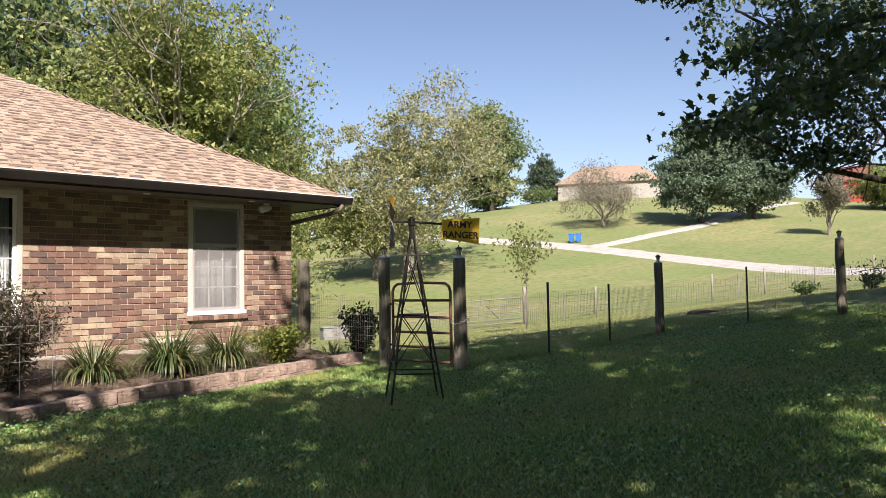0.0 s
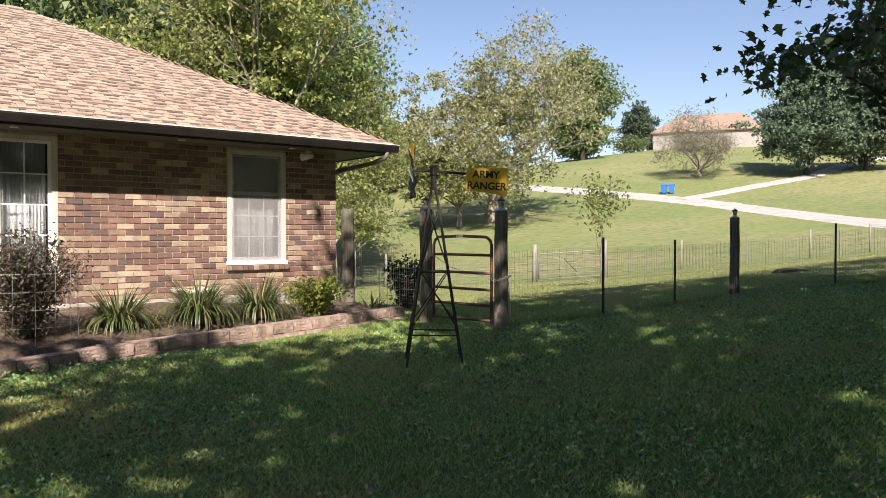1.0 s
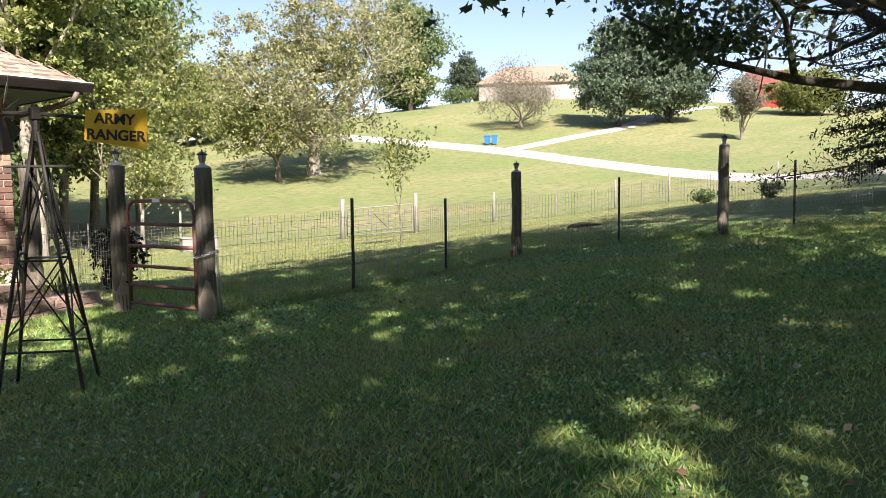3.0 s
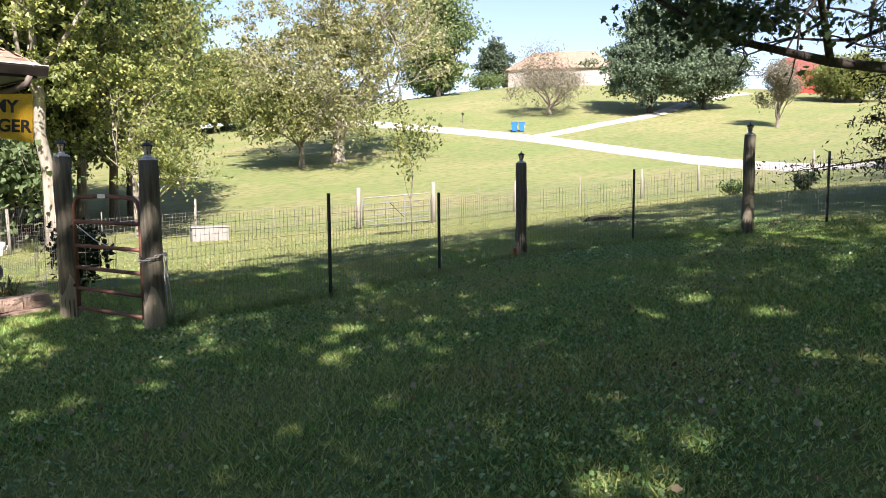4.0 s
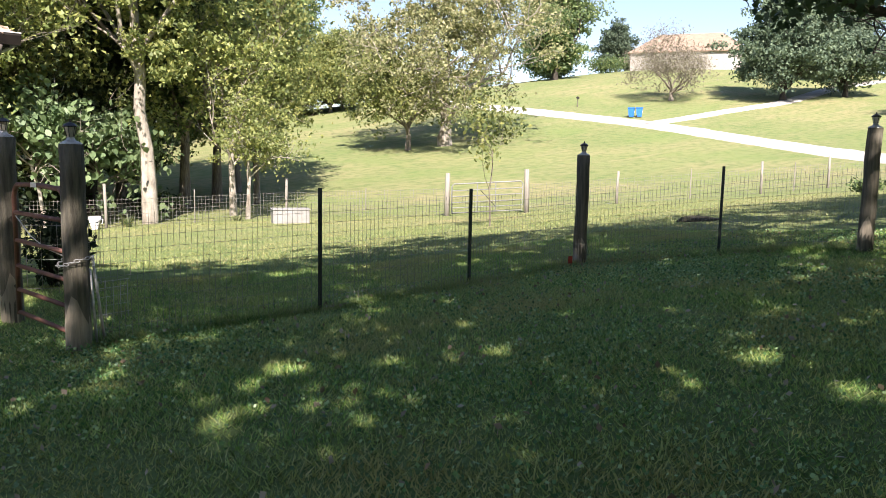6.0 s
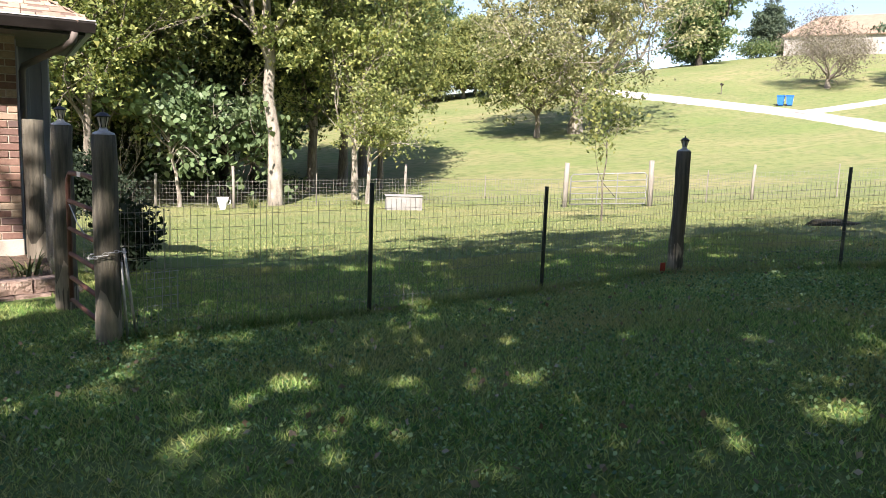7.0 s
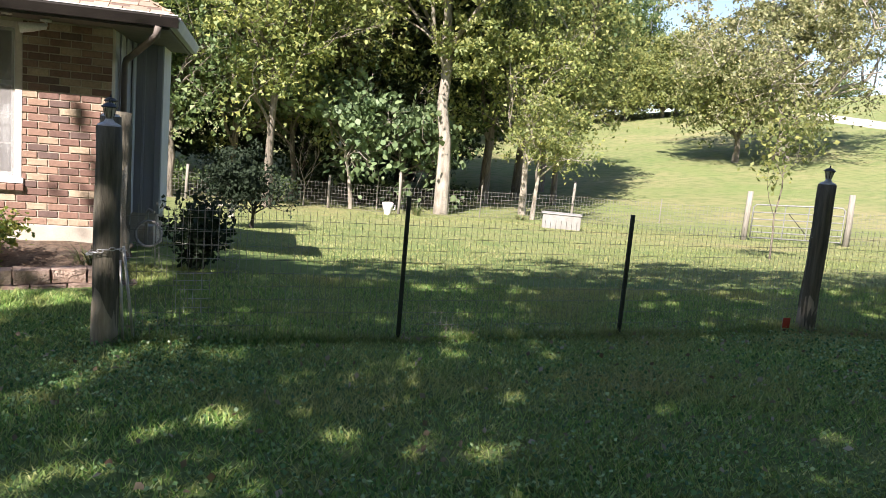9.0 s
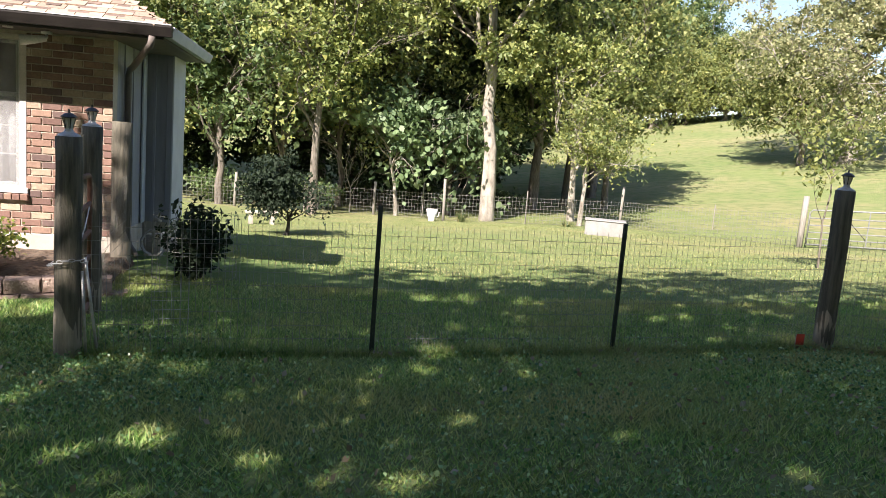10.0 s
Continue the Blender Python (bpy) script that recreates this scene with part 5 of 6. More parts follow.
tree("catalpa", "broad-leaved tree with large light green leaves", ground_at(8.6, 25.6), 33, 2.4, 2.2, 0.12, 700, 0.29, LEAF_BROAD, BARK, 2, 3, 0.4, (-0.05, 0), 0.95, 0.0, 0.8, limbs=10, shape="broad", droop=0.8, fill=[(0, -0.8, 3.4, 2.2, 1.8, 1.6, 90, 16, 0.6)])
tree("catalpa", "broad-leaved tree with large pale leaves at the wood edge", ground_at(3.6, 27.5), 34, 4.2, 2.4, 0.14, 700, 0.29, LEAF_BROAD, BARK, 2, 3, 0.4, (-0.05, 0), 0.95, 0.0, 0.8, limbs=10, shape="broad", droop=0.8, fill=[(0, -0.8, 5.4, 2.3, 1.8, 2.0, 100, 16, 0.6)])
tree("locust", "small tree with pale stem and golden green leaves", ground_at(13.57, 21.7), 35, 2.7, 1.6, 0.10, 1000, 0.17, LEAF_GOLD, PALEBARK, 3, 3, 0.4, (0.04, 0), 0.75, 0.05, limbs=7, fill=[(0.2, 0, 3.7, 1.7, 1.7, 1.5, 60, 26, 0.5)])
tree("locust", "slim pale-stemmed tree with golden green leaves", ground_at(14.14, 24.4), 36, 5.0, 2.7, 0.16, 1800, 0.2, LEAF_GOLD, PALEBARK, 3, 3, 0.45, (-0.04, 0), 0.65, 0.06, limbs=8, low=0.4, fill=[(0, 0, 7.0, 2.6, 2.6, 3.6, 100, 26, 0.65)])
wood_a = tree("woodland_tree", "tall green woodland tree with a grey trunk", ground_at(13.9, 30.0), 41, 7.0, 4.6, 0.26, 4500, 0.30, LEAF_GREEN, BARK, 3, 3, 0.7, (0.03, 0), 0.6, 0.12, limbs=9, low=0.35, fill=[(0.2, 0, 11.5, 4.2, 4.2, 5.6, 200, 40, 0.85), (0, 0, 5.2, 2.6, 2.6, 1.8, 36, 26, 0.8)], group="trees of the wood")
wood_b = tree("woodland_tree", "tall green woodland tree with a grey trunk", ground_at(-2.2, 29.5), 42, 6.0, 4.8, 0.25, 4500, 0.32, LEAF_GREEN, BARK, 3, 3, 0.7, (-0.03, 0), 0.7, 0.08, limbs=10, low=0.25, fill=[(-0.2, 0, 9.8, 4.6, 4.6, 6.8, 250, 40, 0.85)], group="trees of the wood")
# inner trees: shade is put into the leaf colour
wood_c = tree("woodland_tree", "woodland tree with leaves coloured dark for the wood's shade", ground_at(4.5, 33.0), 43, 6.5, 4.8, 0.24, 3500, 0.36, LEAF_SHADED, DARKBARK, 3, 3, 0.8, (0, 0), 0.75, 0.06, limbs=11, low=0.15, fill=[(0, 0, 8.6, 4.8, 4.8, 7.8, 270, 38, 1.0)], group="trees of the wood")
wood_d = tree("woodland_tree", "yellowing woodland tree at the wood edge", ground_at(0.8, 27.0), 44, 5.5, 3.6, 0.18, 3000, 0.26, LEAF_GOLD, BARK, 3, 3, 0.6, (0.02, 0), 0.65, 0.08, limbs=9, low=0.25, fill=[(0, 0, 8.0, 3.2, 3.2, 5.2, 170, 38, 0.7)], group="trees of the wood")
rr = random.Random(77)
for src, x, y, s in ((wood_a, 16.5, 32, 1.0), (wood_a, 19.5, 36, 1.05), (wood_a, 12.2, 35, 1.1), (wood_b, -6.5, 27.5, 1.0), (wood_b, -11, 30, 1.1), (wood_b, 1.5, 34, 1.15), (wood_b, 8.0, 36, 1.15), (wood_b, -17, 26, 1.05),
                     (wood_c, 9.5, 31, 1.0), (wood_c, -3.5, 34, 1.1), (wood_c, 0.5, 38, 1.1), (wood_c, 6.5, 40, 1.2), (wood_c, -8.5, 36, 1.1), (wood_c, 12.5, 42, 1.1), (wood_c, -14, 37, 1.2), (wood_c, -21, 33, 1.2),
                     (wood_b, 3.0, 45, 1.35), (wood_c, -5, 46, 1.35), (wood_b, -13, 46, 1.4), (wood_c, -22, 45, 1.3), (wood_b, -30, 36, 1.3), (wood_d, 17.8, 29.5, 0.9), (wood_d, -4.2, 25.5, 0.85), (wood_d, 6.8, 28.8, 1.0),
                     (wood_a, 30, 78, 1.2), (wood_d, 38, 84, 1.1), (wood_a, 22, 70, 1.1), (wood_d, 47, 88, 1.2), (wood_b, 12, 62, 1.2), (wood_b, 20, 88, 1.3), (wood_c, 33, 96, 1.3), (wood_b, 60, 103, 1.1), (wood_c, 46, 104, 1.2), (wood_b, 2, 70, 1.4),
                     # unseen trees behind the walker, added to block low sky from the house wall
                     (wood_c, -37, -27, 1.6), (wood_c, -17, -37, 1.4), (wood_c, -8, -36, 1.35), (wood_c, 1, -37, 1.4), (wood_c, 9, -35, 1.4), (wood_c, 18, -34, 1.6), (wood_c, 27, -29, 1.5), (wood_c, 31, -18, 1.1), (wood_c, -28, -14, 0.7), (wood_c, -17, -19, 0.75), (wood_c, -21, -8, 0.7), (wood_c, 20, -20, 1.05)):
    o = copy_thing(src, pose(*ground_at(x, y), 0, 0, rr.uniform(0, 360)))
    o.scale = (s, s, s * rr.uniform(0.92, 1.1))
slope_tree = tree("slope_tree", "bushy olive green tree far up the field", ground_at(53.0, 90.0), 46, 1.6, 2.6, 0.24, 2500, 0.36, LEAF_GOLD, BARK, 3, 3, 0.6, (0, 0), 0.8, 0.06, limbs=9, low=0.4, fill=[(0, 0, 4.0, 4.2, 4.2, 3.2, 170, 30, 0.9), (0.4, 0, 7.4, 2.8, 2.8, 2.6, 90, 30, 0.8)], group="trees far up the field")
for x, y, s in ((47.0, 92.0, 1.3), (58.5, 89.5, 1.25), (42.0, 94.0, 1.35), (64.0, 95.0, 1.2), (50.0, 101.0, 1.6), (57.0, 102.0, 1.5), (37.0, 98.0, 1.5), (70.0, 99.0, 1.2), (44.0, 105.0, 1.7), (77.0, 104.0, 1.15), (30.0, 95.0, 1.5)):
    o = copy_thing(slope_tree, pose(*ground_at(x, y), 0, 0, rr.uniform(0, 360)))
    o.scale = (s, s, s * rr.uniform(0.9, 1.15))
# undergrowth along the wood's edge; bushes further back have shade in their leaf colour
for k, (x, y, w, h, m) in enumerate(((2.2, 25.5, 1.4, 1.5, LEAF_GREEN), (-1.8, 26.0, 1.5, 1.6, LEAF_GREEN), (6.9, 27.0, 1.5, 1.9, LEAF_SHADED), (-6.5, 25.2, 1.8, 2.0, LEAF_GREEN), (11.5, 28.0, 1.5, 1.2, LEAF_SHADED),
                                     (4.6, 29.5, 2.0, 3.0, LEAF_SHADED), (0.5, 31.0, 2.4, 3.6, LEAF_SHADED), (-4.5, 31.0, 2.4, 3.6, LEAF_SHADED), (8.6, 33.0, 2.4, 3.6, LEAF_SHADED), (-10.5, 28.5, 2.4, 3.2, LEAF_GREEN))):
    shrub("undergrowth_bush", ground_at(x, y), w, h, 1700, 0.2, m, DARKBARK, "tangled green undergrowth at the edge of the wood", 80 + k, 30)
# the house's shadow on this crown is put into its dark leaf colour
tree("ornamental_bush_tree", "small round bush-tree on a short stem, leaves darkened for house shade", ground_at(1.66, 10.9), 51, 0.45, 0.62, 0.055, 1500, 0.11, LEAF_DARK, DARKBARK, 3, 3, 0.15, (0.1, 0), 0.95, 0.06, limbs=9, low=0.6, fill=[(-0.38, 0, 1.28, 0.84, 0.84, 0.74, 150, 26, 0.24)])
tree("ivy_trunk_tree", "tree with yellowish creeper on a pale trunk", ground_at(2.3, 22.3), 52, 6.5, 3.0, 0.17, 2500, 0.22, LEAF_GOLD, BARK, 3, 3, 0.5, (0.02, 0), 0.7, 0.06, limbs=10, low=0.35, fill=[(0, 0, 8.2, 2.8, 2.8, 4.2, 190, 26, 0.75)])
tree("edge_tree", "slim tree with pale lower trunk by the back fence", ground_at(-1.6, 24.6), 53, 5.0, 3.0, 0.15, 2500, 0.24, LEAF_GREEN, BARK, 3, 3, 0.5, (0, 0), 0.75, 0.06, limbs=10, low=0.4, fill=[(0, 0, 7.6, 3.0, 3.0, 4.6, 210, 26, 0.8)])

# ---- back fence, far gate and things on the land ----
def wood_post(x, y, h, material=PALEWOOD, r=0.055, seed=0):
    t = thing("back_fence_post", "bleached round timber post of the back fence", "fence post", ground_at(x, y), group="timber posts of the back fence")
    rg = random.Random(seed)
    part("timber", tube(bmesh.new(), [(0, 0, -0.3), (rg.uniform(-0.02, 0.02), 0, h * 0.5), (rg.uniform(-0.05, 0.05), 0, h)], [r * 1.1, r, r * 0.95], 8), material, t, "", True)


BACK = [(-14, 23.8), (-6, 23.9), (-0.9, 24.0), (5.0, 24.0), (7.74, 22.0), (15.2, 21.2), (18.7, 14.15), (21.1, 12.0), (26.4, 11.6), (31.5, 7.65), (34.8, 6.2), (37.5, 1.5), (38.5, -5)]
for k, (x, y) in enumerate(BACK):
    wood_post(x, y, 1.75 if k in (4, 5, 6, 7) else 1.45, r=0.1 if k in (6, 7) else 0.06, seed=k)
thin = [(-3.5, 23.95, 1.3), (2, 24.0, 1.3), (7.2, 24.4, 1.5), (11.2, 21.7, 1.4), (19.6, 21.4, 1.1), (24.0, 11.85, 1.3), (29, 9.6, 1.35), (33, 6.9, 1.3), (36, 4, 1.3), (38, -2, 1.3)]
for x, y, h in thin:
    t = thing("thin_fence_post", "thin pale steel post of the back fence", "fence post", ground_at(x, y), group="steel posts of the back fence")
    part("shaft", tube(bmesh.new(), [(0, 0, -0.2), (0, 0, h)], 0.025, 6), PALEWOOD, t)
wire_mesh("back_wire_fence", BACK[:7], 0.05, 1.15, 0.15, 0.15, 0.006, "sagging woven wire fence before the wood")
wire_mesh("back_wire_fence", BACK[7:], 0.05, 1.15, 0.15, 0.15, 0.0045, "woven wire fence across the valley lawn")
fg = thing("field_gate", "grey tubular steel field gate in the back fence", "gate", (0, 0, 0))
fa, fb = Vector((18.85, 14.02, 0)), Vector((20.98, 12.12, 0))
za, zb = float(height(fa.x, fa.y)) + 0.12, float(height(fb.x, fb.y)) + 0.12
def fp(s, h):
    p = fa.lerp(fb, s)
    return (p.x, p.y, za + (zb - za) * s + h)
part("gate_frame", tube(bmesh.new(), [fp(0, 0), fp(0, 1.08), fp(0.03, 1.17), fp(0.97, 1.17), fp(1, 1.08), fp(1, 0), fp(0, 0)], 0.028, 7), GATE_GREY, fg, "", True)
for h in (0.2, 0.42, 0.66, 0.90):
    part("rail", tube(bmesh.new(), [fp(0, h), fp(1, h)], 0.02, 6), GATE_GREY, fg)
for s in (0.36, 0.62):
    part("brace", tube(bmesh.new(), [fp(s, 0.0), fp(s, 1.17)], 0.02, 6), GATE_GREY, fg)
part("stay", tube(bmesh.new(), [fp(0.4, 0.9), fp(0.62, 0.2)], 0.015, 5), IRON, fg)

tr = thing("concrete_trough", "pale concrete trough standing on the lawn", "trough", ground_at(11.72, 14.3, 0.02), -22)
bm = box(bmesh.new(), -0.63, 0.63, -0.32, 0.32, 0.0, 0.50, 0.02)
part("body", bm, TROUGH, tr)
part("rim", box(bmesh.new(), -0.66, 0.66, -0.35, 0.35, 0.501, 0.54, 0.012), TROUGH, tr)
# a pot shape standing in for a white statue-like figure
urn = thing("white_planter", "small white figure beside the wire fence, shaped as a pot", "planter", ground_at(7.15, 21.4, 0.01))
part("pot", lathe(bmesh.new(), [(0.14, 0), (0.12, 0.06), (0.2, 0.3), (0.24, 0.5), (0.20, 0.5), (0.16, 0.34)], 12), TRIM, urn, "", True)
part("handle", tube(bmesh.new(), [(0.2, 0, 0.42), (0.30, 0, 0.38), (0.28, 0, 0.24), (0.18, 0, 0.2)], 0.02, 6), TRIM, urn)
for k, (x, y, r) in enumerate(((24.5, 0.5, 0.55), (22.0, -2.6, 0.5))):
    shrub("field_shrub", ground_at(x, y), r, 0.6, 700, 0.12, LEAF_GREEN, BARK, "low green shrub beyond the fence", 95 + k, 20)
blade_clump("fence_weed", ground_at(12.8, 21.0), 90, 0.5, "tuft of pale green weeds by the fence", "plant", LEAF_LILY, 15)
blade_clump("fence_weed", ground_at(8.4, 21.5), 90, 0.6, "tuft of dry tall weeds by the fence", "plant", LEAF_LILY, 16, spread=0.5)
ob = part("grass_heap", lathe(bmesh.new(), [(0.55, -0.1), (0.42, 0.04), (0.2, 0.08), (0.02, 0.09)], 18, ground_at(13.3, -0.7)), surface("dead_clippings", (0.03, 0.028, 0.012), (0.07, 0.06, 0.03), 14, 0.95, 60, 1.0, dist=0.05),
          None, "dark heap of dead grass clippings on the lawn", True)
for q in ob.data.vertices:
    q.co.z += 0.06 * noise.noise(q.co * 4)
tagged(ob, category="clippings")

bench = thing("stone_bench", "low pale stone bench on the lawn", "bench", ground_at(0.75, 15.2), 12)
part("slab", box(bmesh.new(), -0.5, 0.5, -0.17, 0.17, 0.34, 0.41, 0.012), CONCRETE, bench)
for x in (-0.33, 0.33):
    part("leg", box(bmesh.new(), x - 0.06, x + 0.06, -0.13, 0.13, -0.05, 0.339, 0.01), CONCRETE, bench)
stake = thing("garden_light", "small white garden light on a stake", "garden light", ground_at(0.55, 7.6))
part("stake", tube(bmesh.new(), [(0, 0, -0.1), (0, 0, 0.24)], 0.012, 6), GALV, stake)
part("shade", lathe(bmesh.new(), [(0.03, 0.24), (0.06, 0.27), (0.055, 0.31), (0.02, 0.335)], 12), TRIM, stake, "white lamp head", True)
# bare pale shrub beside the bush-tree
tree("bare_shrub", "leafless pale shrub with curling twigs", ground_at(4.0, 25.0), 57, 1.1, 1.5, 0.035, 60, 0.08, LEAF_GOLD, PALEBARK, 2, 3, 0.15, (0, 0), 0.45, 0.1, limbs=6, category="shrub")

# blue wheeled bins
def wheeled_bin(at, rz):
    t = thing("wheeled_bin", "blue plastic wheeled refuse bin beside the lane", "bin", at, rz, "bins by the lane")
    bm = bmesh.new()
    rings = [[bm.verts.new((sx * w, sy * d, z)) for sx, sy in ((-1, -1), (1, -1), (1, 1), (-1, 1))] for w, d, z in ((0.24, 0.26, 0.06), (0.30, 0.34, 0.95), (0.33, 0.37, 0.97), (0.33, 0.37, 1.02))]
    for a, b in zip(rings, rings[1:]):
        for k in range(4):
            bm.faces.new((a[k], a[(k + 1) % 4], b[(k + 1) % 4], b[k]))
    bm.faces.new(rings[0][::-1])
    bm.faces.new(rings[-1])
    part("body", bm, BLUE, t)
    part("lid", box(bmesh.new(), -0.34, 0.34, -0.40, 0.38, 1.024, 1.09, 0.02), BLUE, t)
    for s in (-1, 1):
        part("wheel", tube(bmesh.new(), [(s * 0.25, 0.30, 0.11), (s * 0.31, 0.30, 0.11)], 0.11, 12), INK, t)
    part("handle", tube(bmesh.new(), [(-0.24, 0.42, 0.98), (0.24, 0.42, 0.98)], 0.02, 6), BLUE, t)
    part("sticker", box(bmesh.new(), -0.12, 0.12, -0.345, -0.335, 0.5, 0.72), TRIM, t, "pale sticker")


for dx, dy, rz in ((-0.27, 0.33, 30), (0.27, -0.33, 36)):
    x, y = 69.6 + dx, 42.9 + dy
    wheeled_bin(ground_at(x, y), rz)
mb = thing("mailbox", "small dark mailbox on a post by the lane", "mailbox", ground_at(72.4, 53.7), 30)
part("post", box(bmesh.new(), -0.05, 0.05, -0.05, 0.05, -0.2, 1.0, 0.005), POSTWOOD, mb)
bm = bmesh.new()
tube(bm, [(-0.30, 0, 1.13), (0.30, 0, 1.13)], 0.15, 12)
part("box", bm, IRON, mb)
part("flag", box(bmesh.new(), -0.1, -0.06, -0.17, -0.155, 1.15, 1.38), FLAGRED, mb)


def far_house(name, at, rz, w, d, h, rise, wall, roof_m, label, windows, hip=0.0):
    """A house in the distance: walls, pitched roof, windows with panes, a door."""
    t = thing(name, label, "house", at, rz)
    bm = box(bmesh.new(), -w / 2, w / 2, -d / 2, d / 2, -1.0, h)
    if hip == 0:
        a = [bm.verts.new(p) for p in ((-w / 2, -d / 2, h), (-w / 2, d / 2, h), (-w / 2, 0, h + rise), (w / 2, -d / 2, h), (w / 2, d / 2, h), (w / 2, 0, h + rise))]
        bm.faces.new(a[:3])
        bm.faces.new(a[3:])
    part("wall", bm, wall, t)
    bm = bmesh.new()
    o = 0.5
    q = [bm.verts.new(p) for p in ((-w / 2 - o, -d / 2 - o, h - 0.1), (w / 2 + o, -d / 2 - o, h - 0.1), (w / 2 + o, d / 2 + o, h - 0.1), (-w / 2 - o, d / 2 + o, h - 0.1), (-w / 2 - o + hip, 0, h + rise + 0.1), (w / 2 + o - hip, 0, h + rise + 0.1))]
    for f in ((0, 1, 5, 4), (2, 3, 4, 5)) + (((1, 2, 5), (3, 0, 4)) if hip else ()):
        bm.faces.new([q[i] for i in f])
    ob = part("roof", bm, roof_m, t)
    s = ob.modifiers.new("thick", "SOLIDIFY")
    s.thickness = 0.2
    for x, z, ww, hh in windows:
        f = part("window", box(bmesh.new(), x - ww / 2 - 0.12, x + ww / 2 + 0.12, -d / 2 - 0.10, -d / 2 - 0.02, z - 0.12, z + hh + 0.12), TRIM, t, "white framed window")
        part("pane", box(bmesh.new(), x - ww / 2, x + ww / 2, -d / 2 - 0.13, -d / 2 - 0.102, z, z + hh), DARKPANE, f)
    return t


far_house("hilltop_house", (125, 72.5, float(height(125, 72.5)) - 0.3), 118, 20, 10, 2.8, 3.6, PALEWALL, ROOF_ORANGE, "pale house with orange-brown roof on the hilltop", [(-6, 0.9, 1.4, 1.2), (-2, 0.9, 1.4, 1.2), (2, 0.9, 1.4, 1.2), (6, 0.9, 1.6, 1.2)], 5.0)
far_house("red_barn", ground_at(147, 34.5), 100, 6.5, 8, 3.4, 3.0, REDPAINT, surface("dark_red_roofing", (0.16, 0.05, 0.04), (0.23, 0.08, 0.06), 2, 0.8, 30, 0.2), "red painted barn with white window on the hilltop", [(0.3, 2.4, 1.3, 1.4), (-2.2, 0.6, 1.2, 1.3)])

# ---- grass blades, weeds and fallen leaves ----
def blades(name, n, sample, tall, wide, material, seed, label):
    rng = np.random.default_rng(seed)
    x, y = sample(rng, n)
    keep = ~((x < 0.2) & (y > np.array([-1.62]) - 0.20 * (0.3 - x) - 0.012 * (0.3 - x) ** 2))
    x, y = x[keep], y[keep]
    n = len(x)
    z = height(x, y) - 0.004
    patch = np.array([0.75 + 0.5 * noise.noise((a * 0.9, b * 0.9, 0.0)) for a, b in zip(np.round(x, 1), np.round(y, 1))])
    a = rng.uniform(0, 2 * math.pi, n)
    h = tall * rng.uniform(0.45, 1.2, n) * patch
    lean = rng.uniform(0.2, 1.5, n) * h
    w = wide * rng.uniform(0.6, 1.3, n)
    b = rng.uniform(0, 2 * math.pi, n)
    base = np.stack([x, y, z], -1)
    s = np.stack([np.cos(a), np.sin(a), np.zeros(n)], -1) * w[:, None] / 2
    tip = base + np.stack([np.cos(b) * lean, np.sin(b) * lean, h], -1)
    verts = np.stack([base - s, base + s, tip], 1).reshape(-1, 3)
    ob = new(name, mesh_from_arrays(name, verts, np.arange(n * 3).reshape(n, 3), material))
    return tagged(ob, label, "grass", kind="stuff")


def near_yard(rng, n):
    return rng.uniform(-9, 11, n), -10.6 + 10.1 * rng.uniform(0, 1, n) ** 0.9


def far_yard(rng, n):
    r, a = 4 + 26 * rng.uniform(0, 1, n) ** 0.8, rng.uniform(radians(-5), radians(95), n)
    x, y = 0.5 + r * np.cos(a), -3.0 + r * np.sin(a)
    return x, y


blades("lawn_grass", 520000, near_yard, 0.060, 0.012, BLADE, 1, "short mown lawn grass in the yard")
blades("lawn_grass", 120000, far_yard, 0.05, 0.018, BLADE_SUN, 2, "short mown lawn grass beyond the fence")
rng = np.random.default_rng(9)
n = 260000
x, y = near_yard(rng, n)
dense = np.array([noise.noise((a * 0.55, b * 0.55, 7.0)) for a, b in zip(np.round(x, 1), np.round(y, 1))])
keep = (dense + rng.normal(size=n) * 0.35 > 0.25) & (y < -2.6)
x, y = x[keep], y[keep]
ob = new("clover_weeds", leaf_mesh("clover_weeds", np.stack([x, y, height(x, y) + rng.uniform(0.015, 0.07, len(x))], -1), 0.024, WEED, rng, 0.0, 0.9))
tagged(ob, "broad-leaved clover and weeds among the grass", "weeds", kind="stuff")
def fence_foot(rng, n):
    line = [GR, T1, T2, P2, T4, P3]
    k = rng.integers(0, len(line) - 1, n)
    a, b, f = np.array(line)[k], np.array(line)[k + 1], rng.uniform(0, 1, n)
    p = a + (b - a) * f[:, None] + rng.normal(size=(n, 2)) * 0.05
    return p[:, 0], p[:, 1]


blades("uncut_grass", 14000, fence_foot, 0.13, 0.008, BLADE, 3, "taller uncut grass along the foot of the fence")
n = 2600
x, y = near_yard(rng, n)
keep = y < -2.7
x, y = x[keep], y[keep]
ob = new("fallen_leaves", leaf_mesh("fallen_leaves", np.stack([x, y, height(x, y) + 0.05], -1), 0.042, DRYLEAF, rng, 0.0, 0.7))
tagged(ob, "curled tan fallen leaves scattered on the lawn", "fallen leaves", kind="stuff")

# ---- bricks ----
BL, BH, JT = 0.196, 0.067, 0.013
brick_cache = {}
def brick_mesh(w):
    w = round(w, 3)
    if w not in brick_cache:
        brick_cache[w] = mesh_of("brick", box(bmesh.new(), 0, w, 0.0, 0.09, 0, BH, 0.003), BRICK)
    return brick_cache[w]


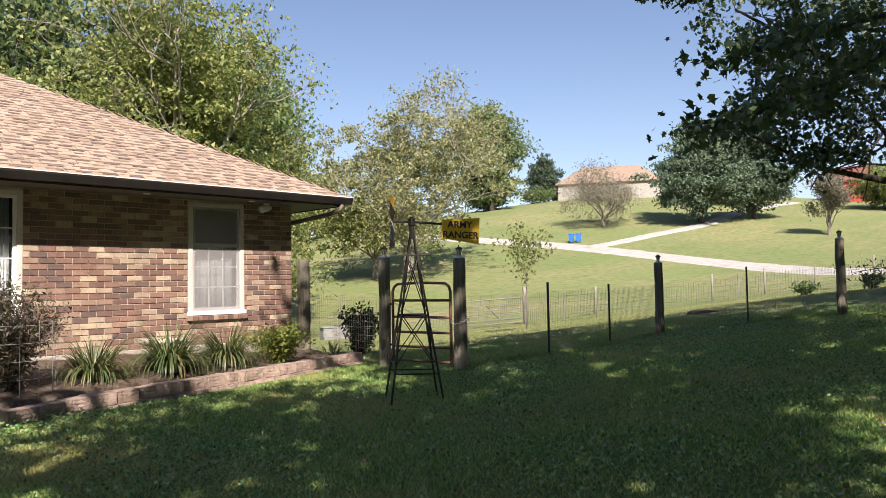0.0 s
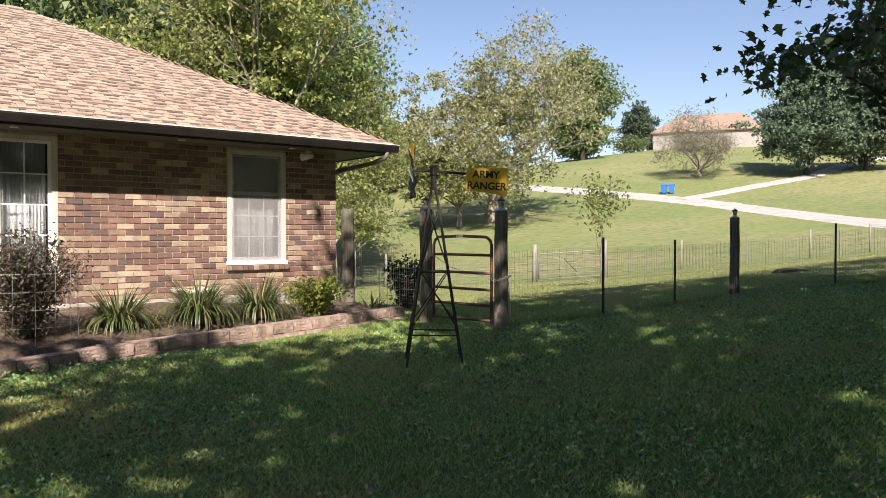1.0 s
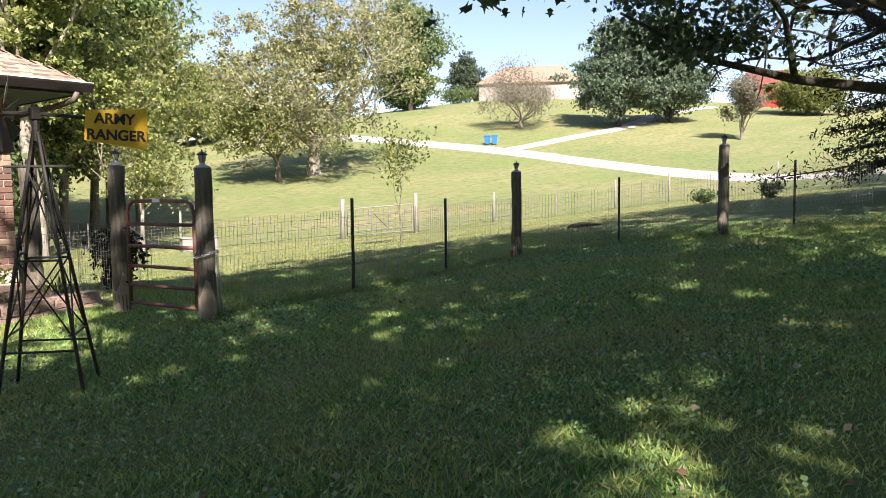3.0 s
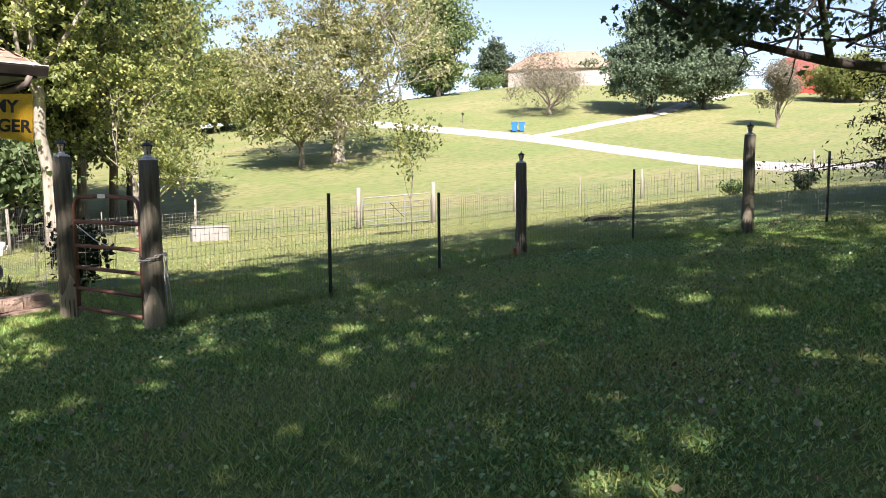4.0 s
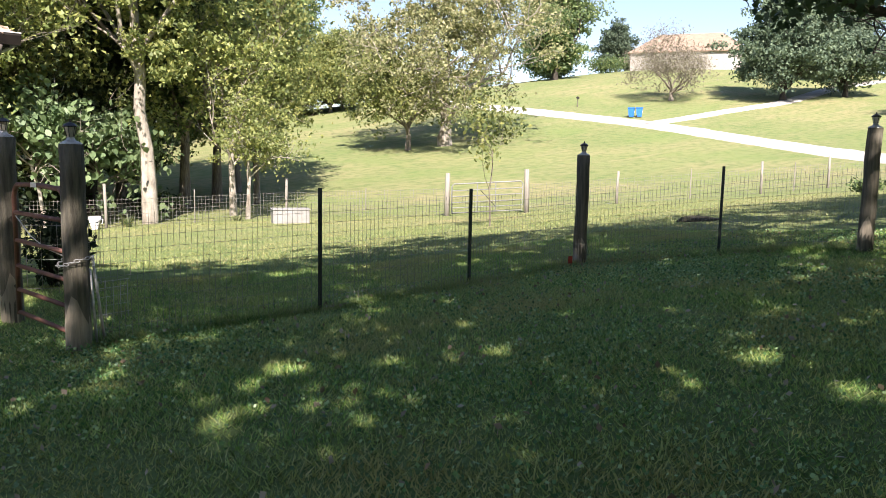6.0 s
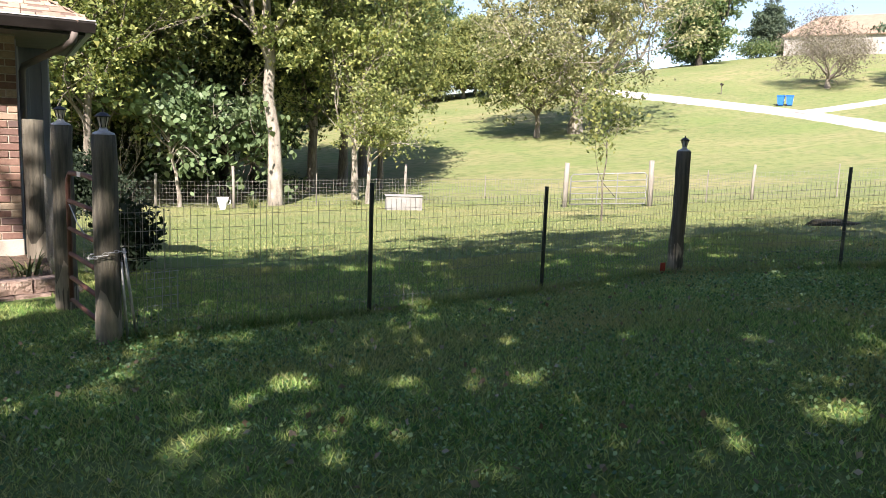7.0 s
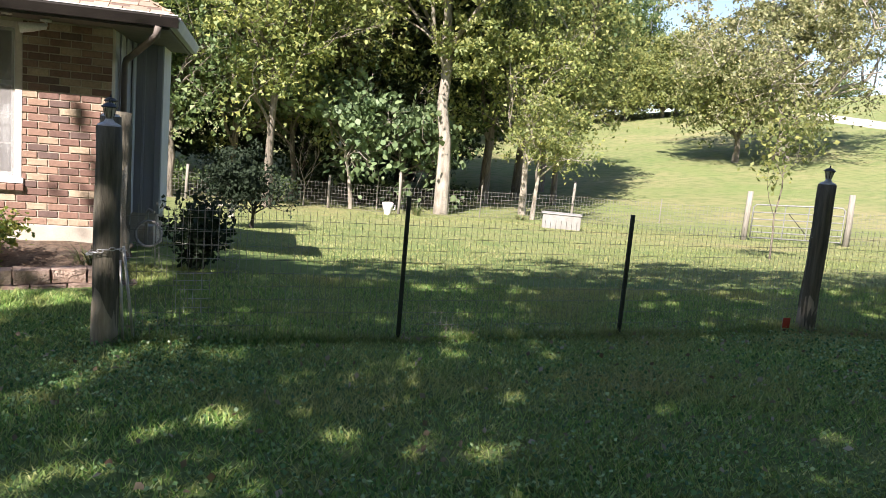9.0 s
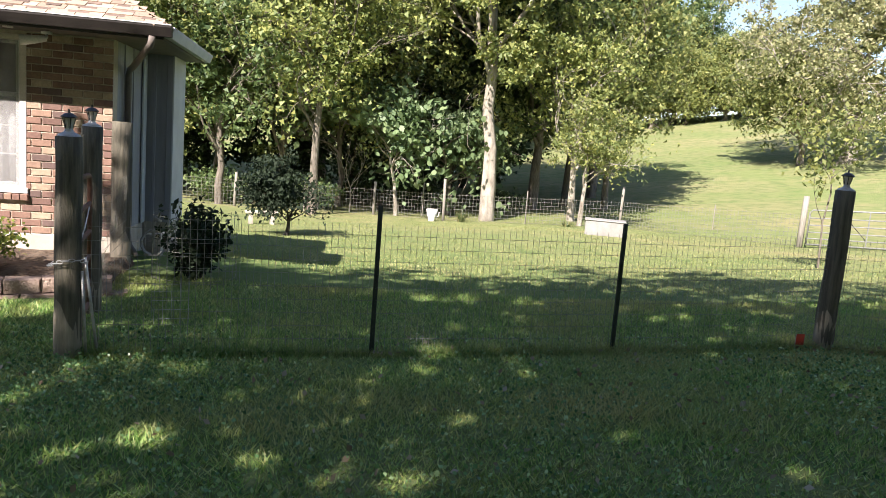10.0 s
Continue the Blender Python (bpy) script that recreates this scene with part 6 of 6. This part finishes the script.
def course_runs(z0, z1):
    """The stretches of the front wall left free by the windows at a course."""
    cuts = [(-10.0, 0.0)]
    for a, b, lo, hi in WIN:
        if z1 > lo - 0.10 and z0 < hi:
            cuts = [r for c in cuts for r in ((c[0], min(c[1], a)), (max(c[0], b), c[1])) if r[1] - r[0] > 0.02] if any(c[0] < b and c[1] > a for c in cuts) else cuts
    return sorted(set(cuts))


rb = random.Random(3)
rest = bmesh.new()
made = 0
course = 0
z = 0.042
while z + BH < SOFFIT_Z:
    for a, b in course_runs(z, z + BH):
        x = b
        first = (BL + JT) / 2 if course % 2 and b == 0.0 else BL + JT
        if b != 0.0:
            first = (BL + JT) * (1 - (((-b) / (BL + JT) + 0.5 * (course % 2)) % 1))
            first = max(first, 0.03)
        w = first
        while x > a + 0.015:
            w = min(w, x - a)
            if w - JT > 0.012:
                y = rb.uniform(-0.003, 0.002)
                if x > -2.75 and made < 300:
                    o = new("brick", brick_mesh(w - JT))
                    o.parent = front_wall
                    o.location = (x - w, y, z)
                    made += 1
                else:
                    box(rest, x - w, x - JT, y, y + 0.03, z, z + BH)
            x -= w
            w = BL + JT
    z += BH + JT
    course += 1
ob = part("bricks", rest, BRICK_REST, front_wall)
tagged(ob, kind="stuff")

# ---- shingles ----
tabs = []
for k, w in enumerate((0.13, 0.19, 0.26)):
    bm = bmesh.new()
    box(bm, 0.004, w - 0.004, 0.0, 0.16, 0.0, 0.012)
    for q in bm.verts:
        if q.co.y > 0.1:
            q.co.z -= 0.010
    tabs.append((w, mesh_of("shingle", bm, SHINGLE)))
slope = math.atan(PITCH)
exposure_len = 0.142
rs = random.Random(8)
rest = bmesh.new()
made = 0
rowk = 0
s = -0.035
while s < (RY - EAVE_Y) / math.cos(slope) - 0.05:
    y, z = EAVE_Y + s * math.cos(slope), EAVE_Z + s * math.sin(slope)
    xr = EAVE_X - max(0, y - EAVE_Y) - 0.01
    x = xr - rs.uniform(0, 0.1)
    while x > -9.0:
        w, me = tabs[rs.randrange(3)]
        lift = 0.006 + (0.006 if rs.random() < 0.5 else 0.0)
        m = Matrix.Translation((x - w, y - lift * math.sin(slope), z + lift * math.cos(slope))) @ Matrix.Rotation(slope, 4, "X")
        if y < EAVE_Y + 1.0 and x > -4.6 and made < 300:
            o = new("shingle", me)
            o.parent = roof
            o.matrix_basis = m
            made += 1
        else:
            a = len(rest.verts)
            vs = [rest.verts.new(m @ Vector(p)) for p in ((0.004, 0, 0), (w - 0.004, 0, 0), (w - 0.004, 0.16, -0.01), (0.004, 0.16, -0.01), (0.004, 0, 0.012), (w - 0.004, 0, 0.012), (w - 0.004, 0.16, 0.002), (0.004, 0.16, 0.002))]
            for f in ((4, 5, 6, 7), (0, 1, 5, 4), (1, 2, 6, 5), (3, 0, 4, 7)):
                rest.faces.new([vs[i] for i in f])
        x -= w
    s += exposure_len
    rowk += 1
# dark granule bands of the laminated shingles
bands = bmesh.new()
s = -0.035
while s < (RY - EAVE_Y) / math.cos(slope) - 0.2:
    x = EAVE_X - max(0, s * math.cos(slope)) - rs.uniform(0.1, 0.35)
    while x > -9.0:
        w = rs.uniform(0.13, 0.24)
        m = Matrix.Translation((x - w, EAVE_Y + s * math.cos(slope), EAVE_Z + s * math.sin(slope))) @ Matrix.Rotation(slope, 4, "X")
        vs = [bands.verts.new(m @ Vector(p)) for p in ((0, 0.078, 0.0190), (w, 0.078, 0.0190), (w - 0.01, 0.150, 0.0165), (0.01, 0.150, 0.0165))]
        bands.faces.new(vs)
        x -= w + rs.uniform(0.11, 0.17)
    s += exposure_len
tagged(part("granule_band", bands, SHINGLE_DARK, roof), kind="stuff")
# the east slope
s = -0.035
while s < 3.9:
    x, z = EAVE_X - s * math.cos(slope), EAVE_Z + s * math.sin(slope)
    y = EAVE_Y + max(0.0, s * math.cos(slope)) + 0.02
    while y < (BAY_END - 0.1 if x > BACK_X else BACK_END - 0.1):
        w = tabs[rs.randrange(3)][0]
        lift = 0.006 + (0.006 if rs.random() < 0.5 else 0.0)
        m = Matrix.Translation((x + lift * math.sin(slope), y, z + lift * math.cos(slope))) @ Matrix.Rotation(radians(90), 4, "Z") @ Matrix.Rotation(slope, 4, "X")
        vs = [rest.verts.new(m @ Vector(p)) for p in ((0.004, 0, 0), (w - 0.004, 0, 0), (w - 0.004, 0.16, -0.01), (0.004, 0.16, -0.01), (0.004, 0, 0.012), (w - 0.004, 0, 0.012), (w - 0.004, 0.16, 0.002), (0.004, 0.16, 0.002))]
        for f in ((4, 5, 6, 7), (0, 1, 5, 4), (1, 2, 6, 5), (3, 0, 4, 7)):
            rest.faces.new([vs[i] for i in f])
        y += w
    s += exposure_len
# hip caps
k = 0
while k * 0.15 < 4.2:
    f = k * 0.15
    p = Vector((EAVE_X - f - 0.02, EAVE_Y + f + 0.02, EAVE_Z + PITCH * f + 0.012))
    d = Vector((-1, 1, PITCH)).normalized()
    l = Vector((-1, -1, -0.0)).normalized()
    for sgn, dn in ((1, -0.06), (-1, -0.06)):
        a0, a1 = p + Vector((0, 0, 0.018)), p + d * 0.28 + Vector((0, 0, 0.006))
        b0, b1 = a0 + sgn * l * 0.14 + Vector((0, 0, dn * 0.85)), a1 + sgn * l * 0.14 + Vector((0, 0, dn * 0.85))
        vs = [rest.verts.new(q) for q in (a0, a1, b1, b0)]
        rest.faces.new(vs if sgn > 0 else vs[::-1])
        vs2 = [rest.verts.new(q) for q in (a0, b0, b0 - Vector((0, 0, 0.014)), a0 - Vector((0, 0, 0.014)))]
        rest.faces.new(vs2)
    k += 1
ob = part("shingles", rest, SHINGLE_REST, roof)
tagged(ob, kind="stuff")
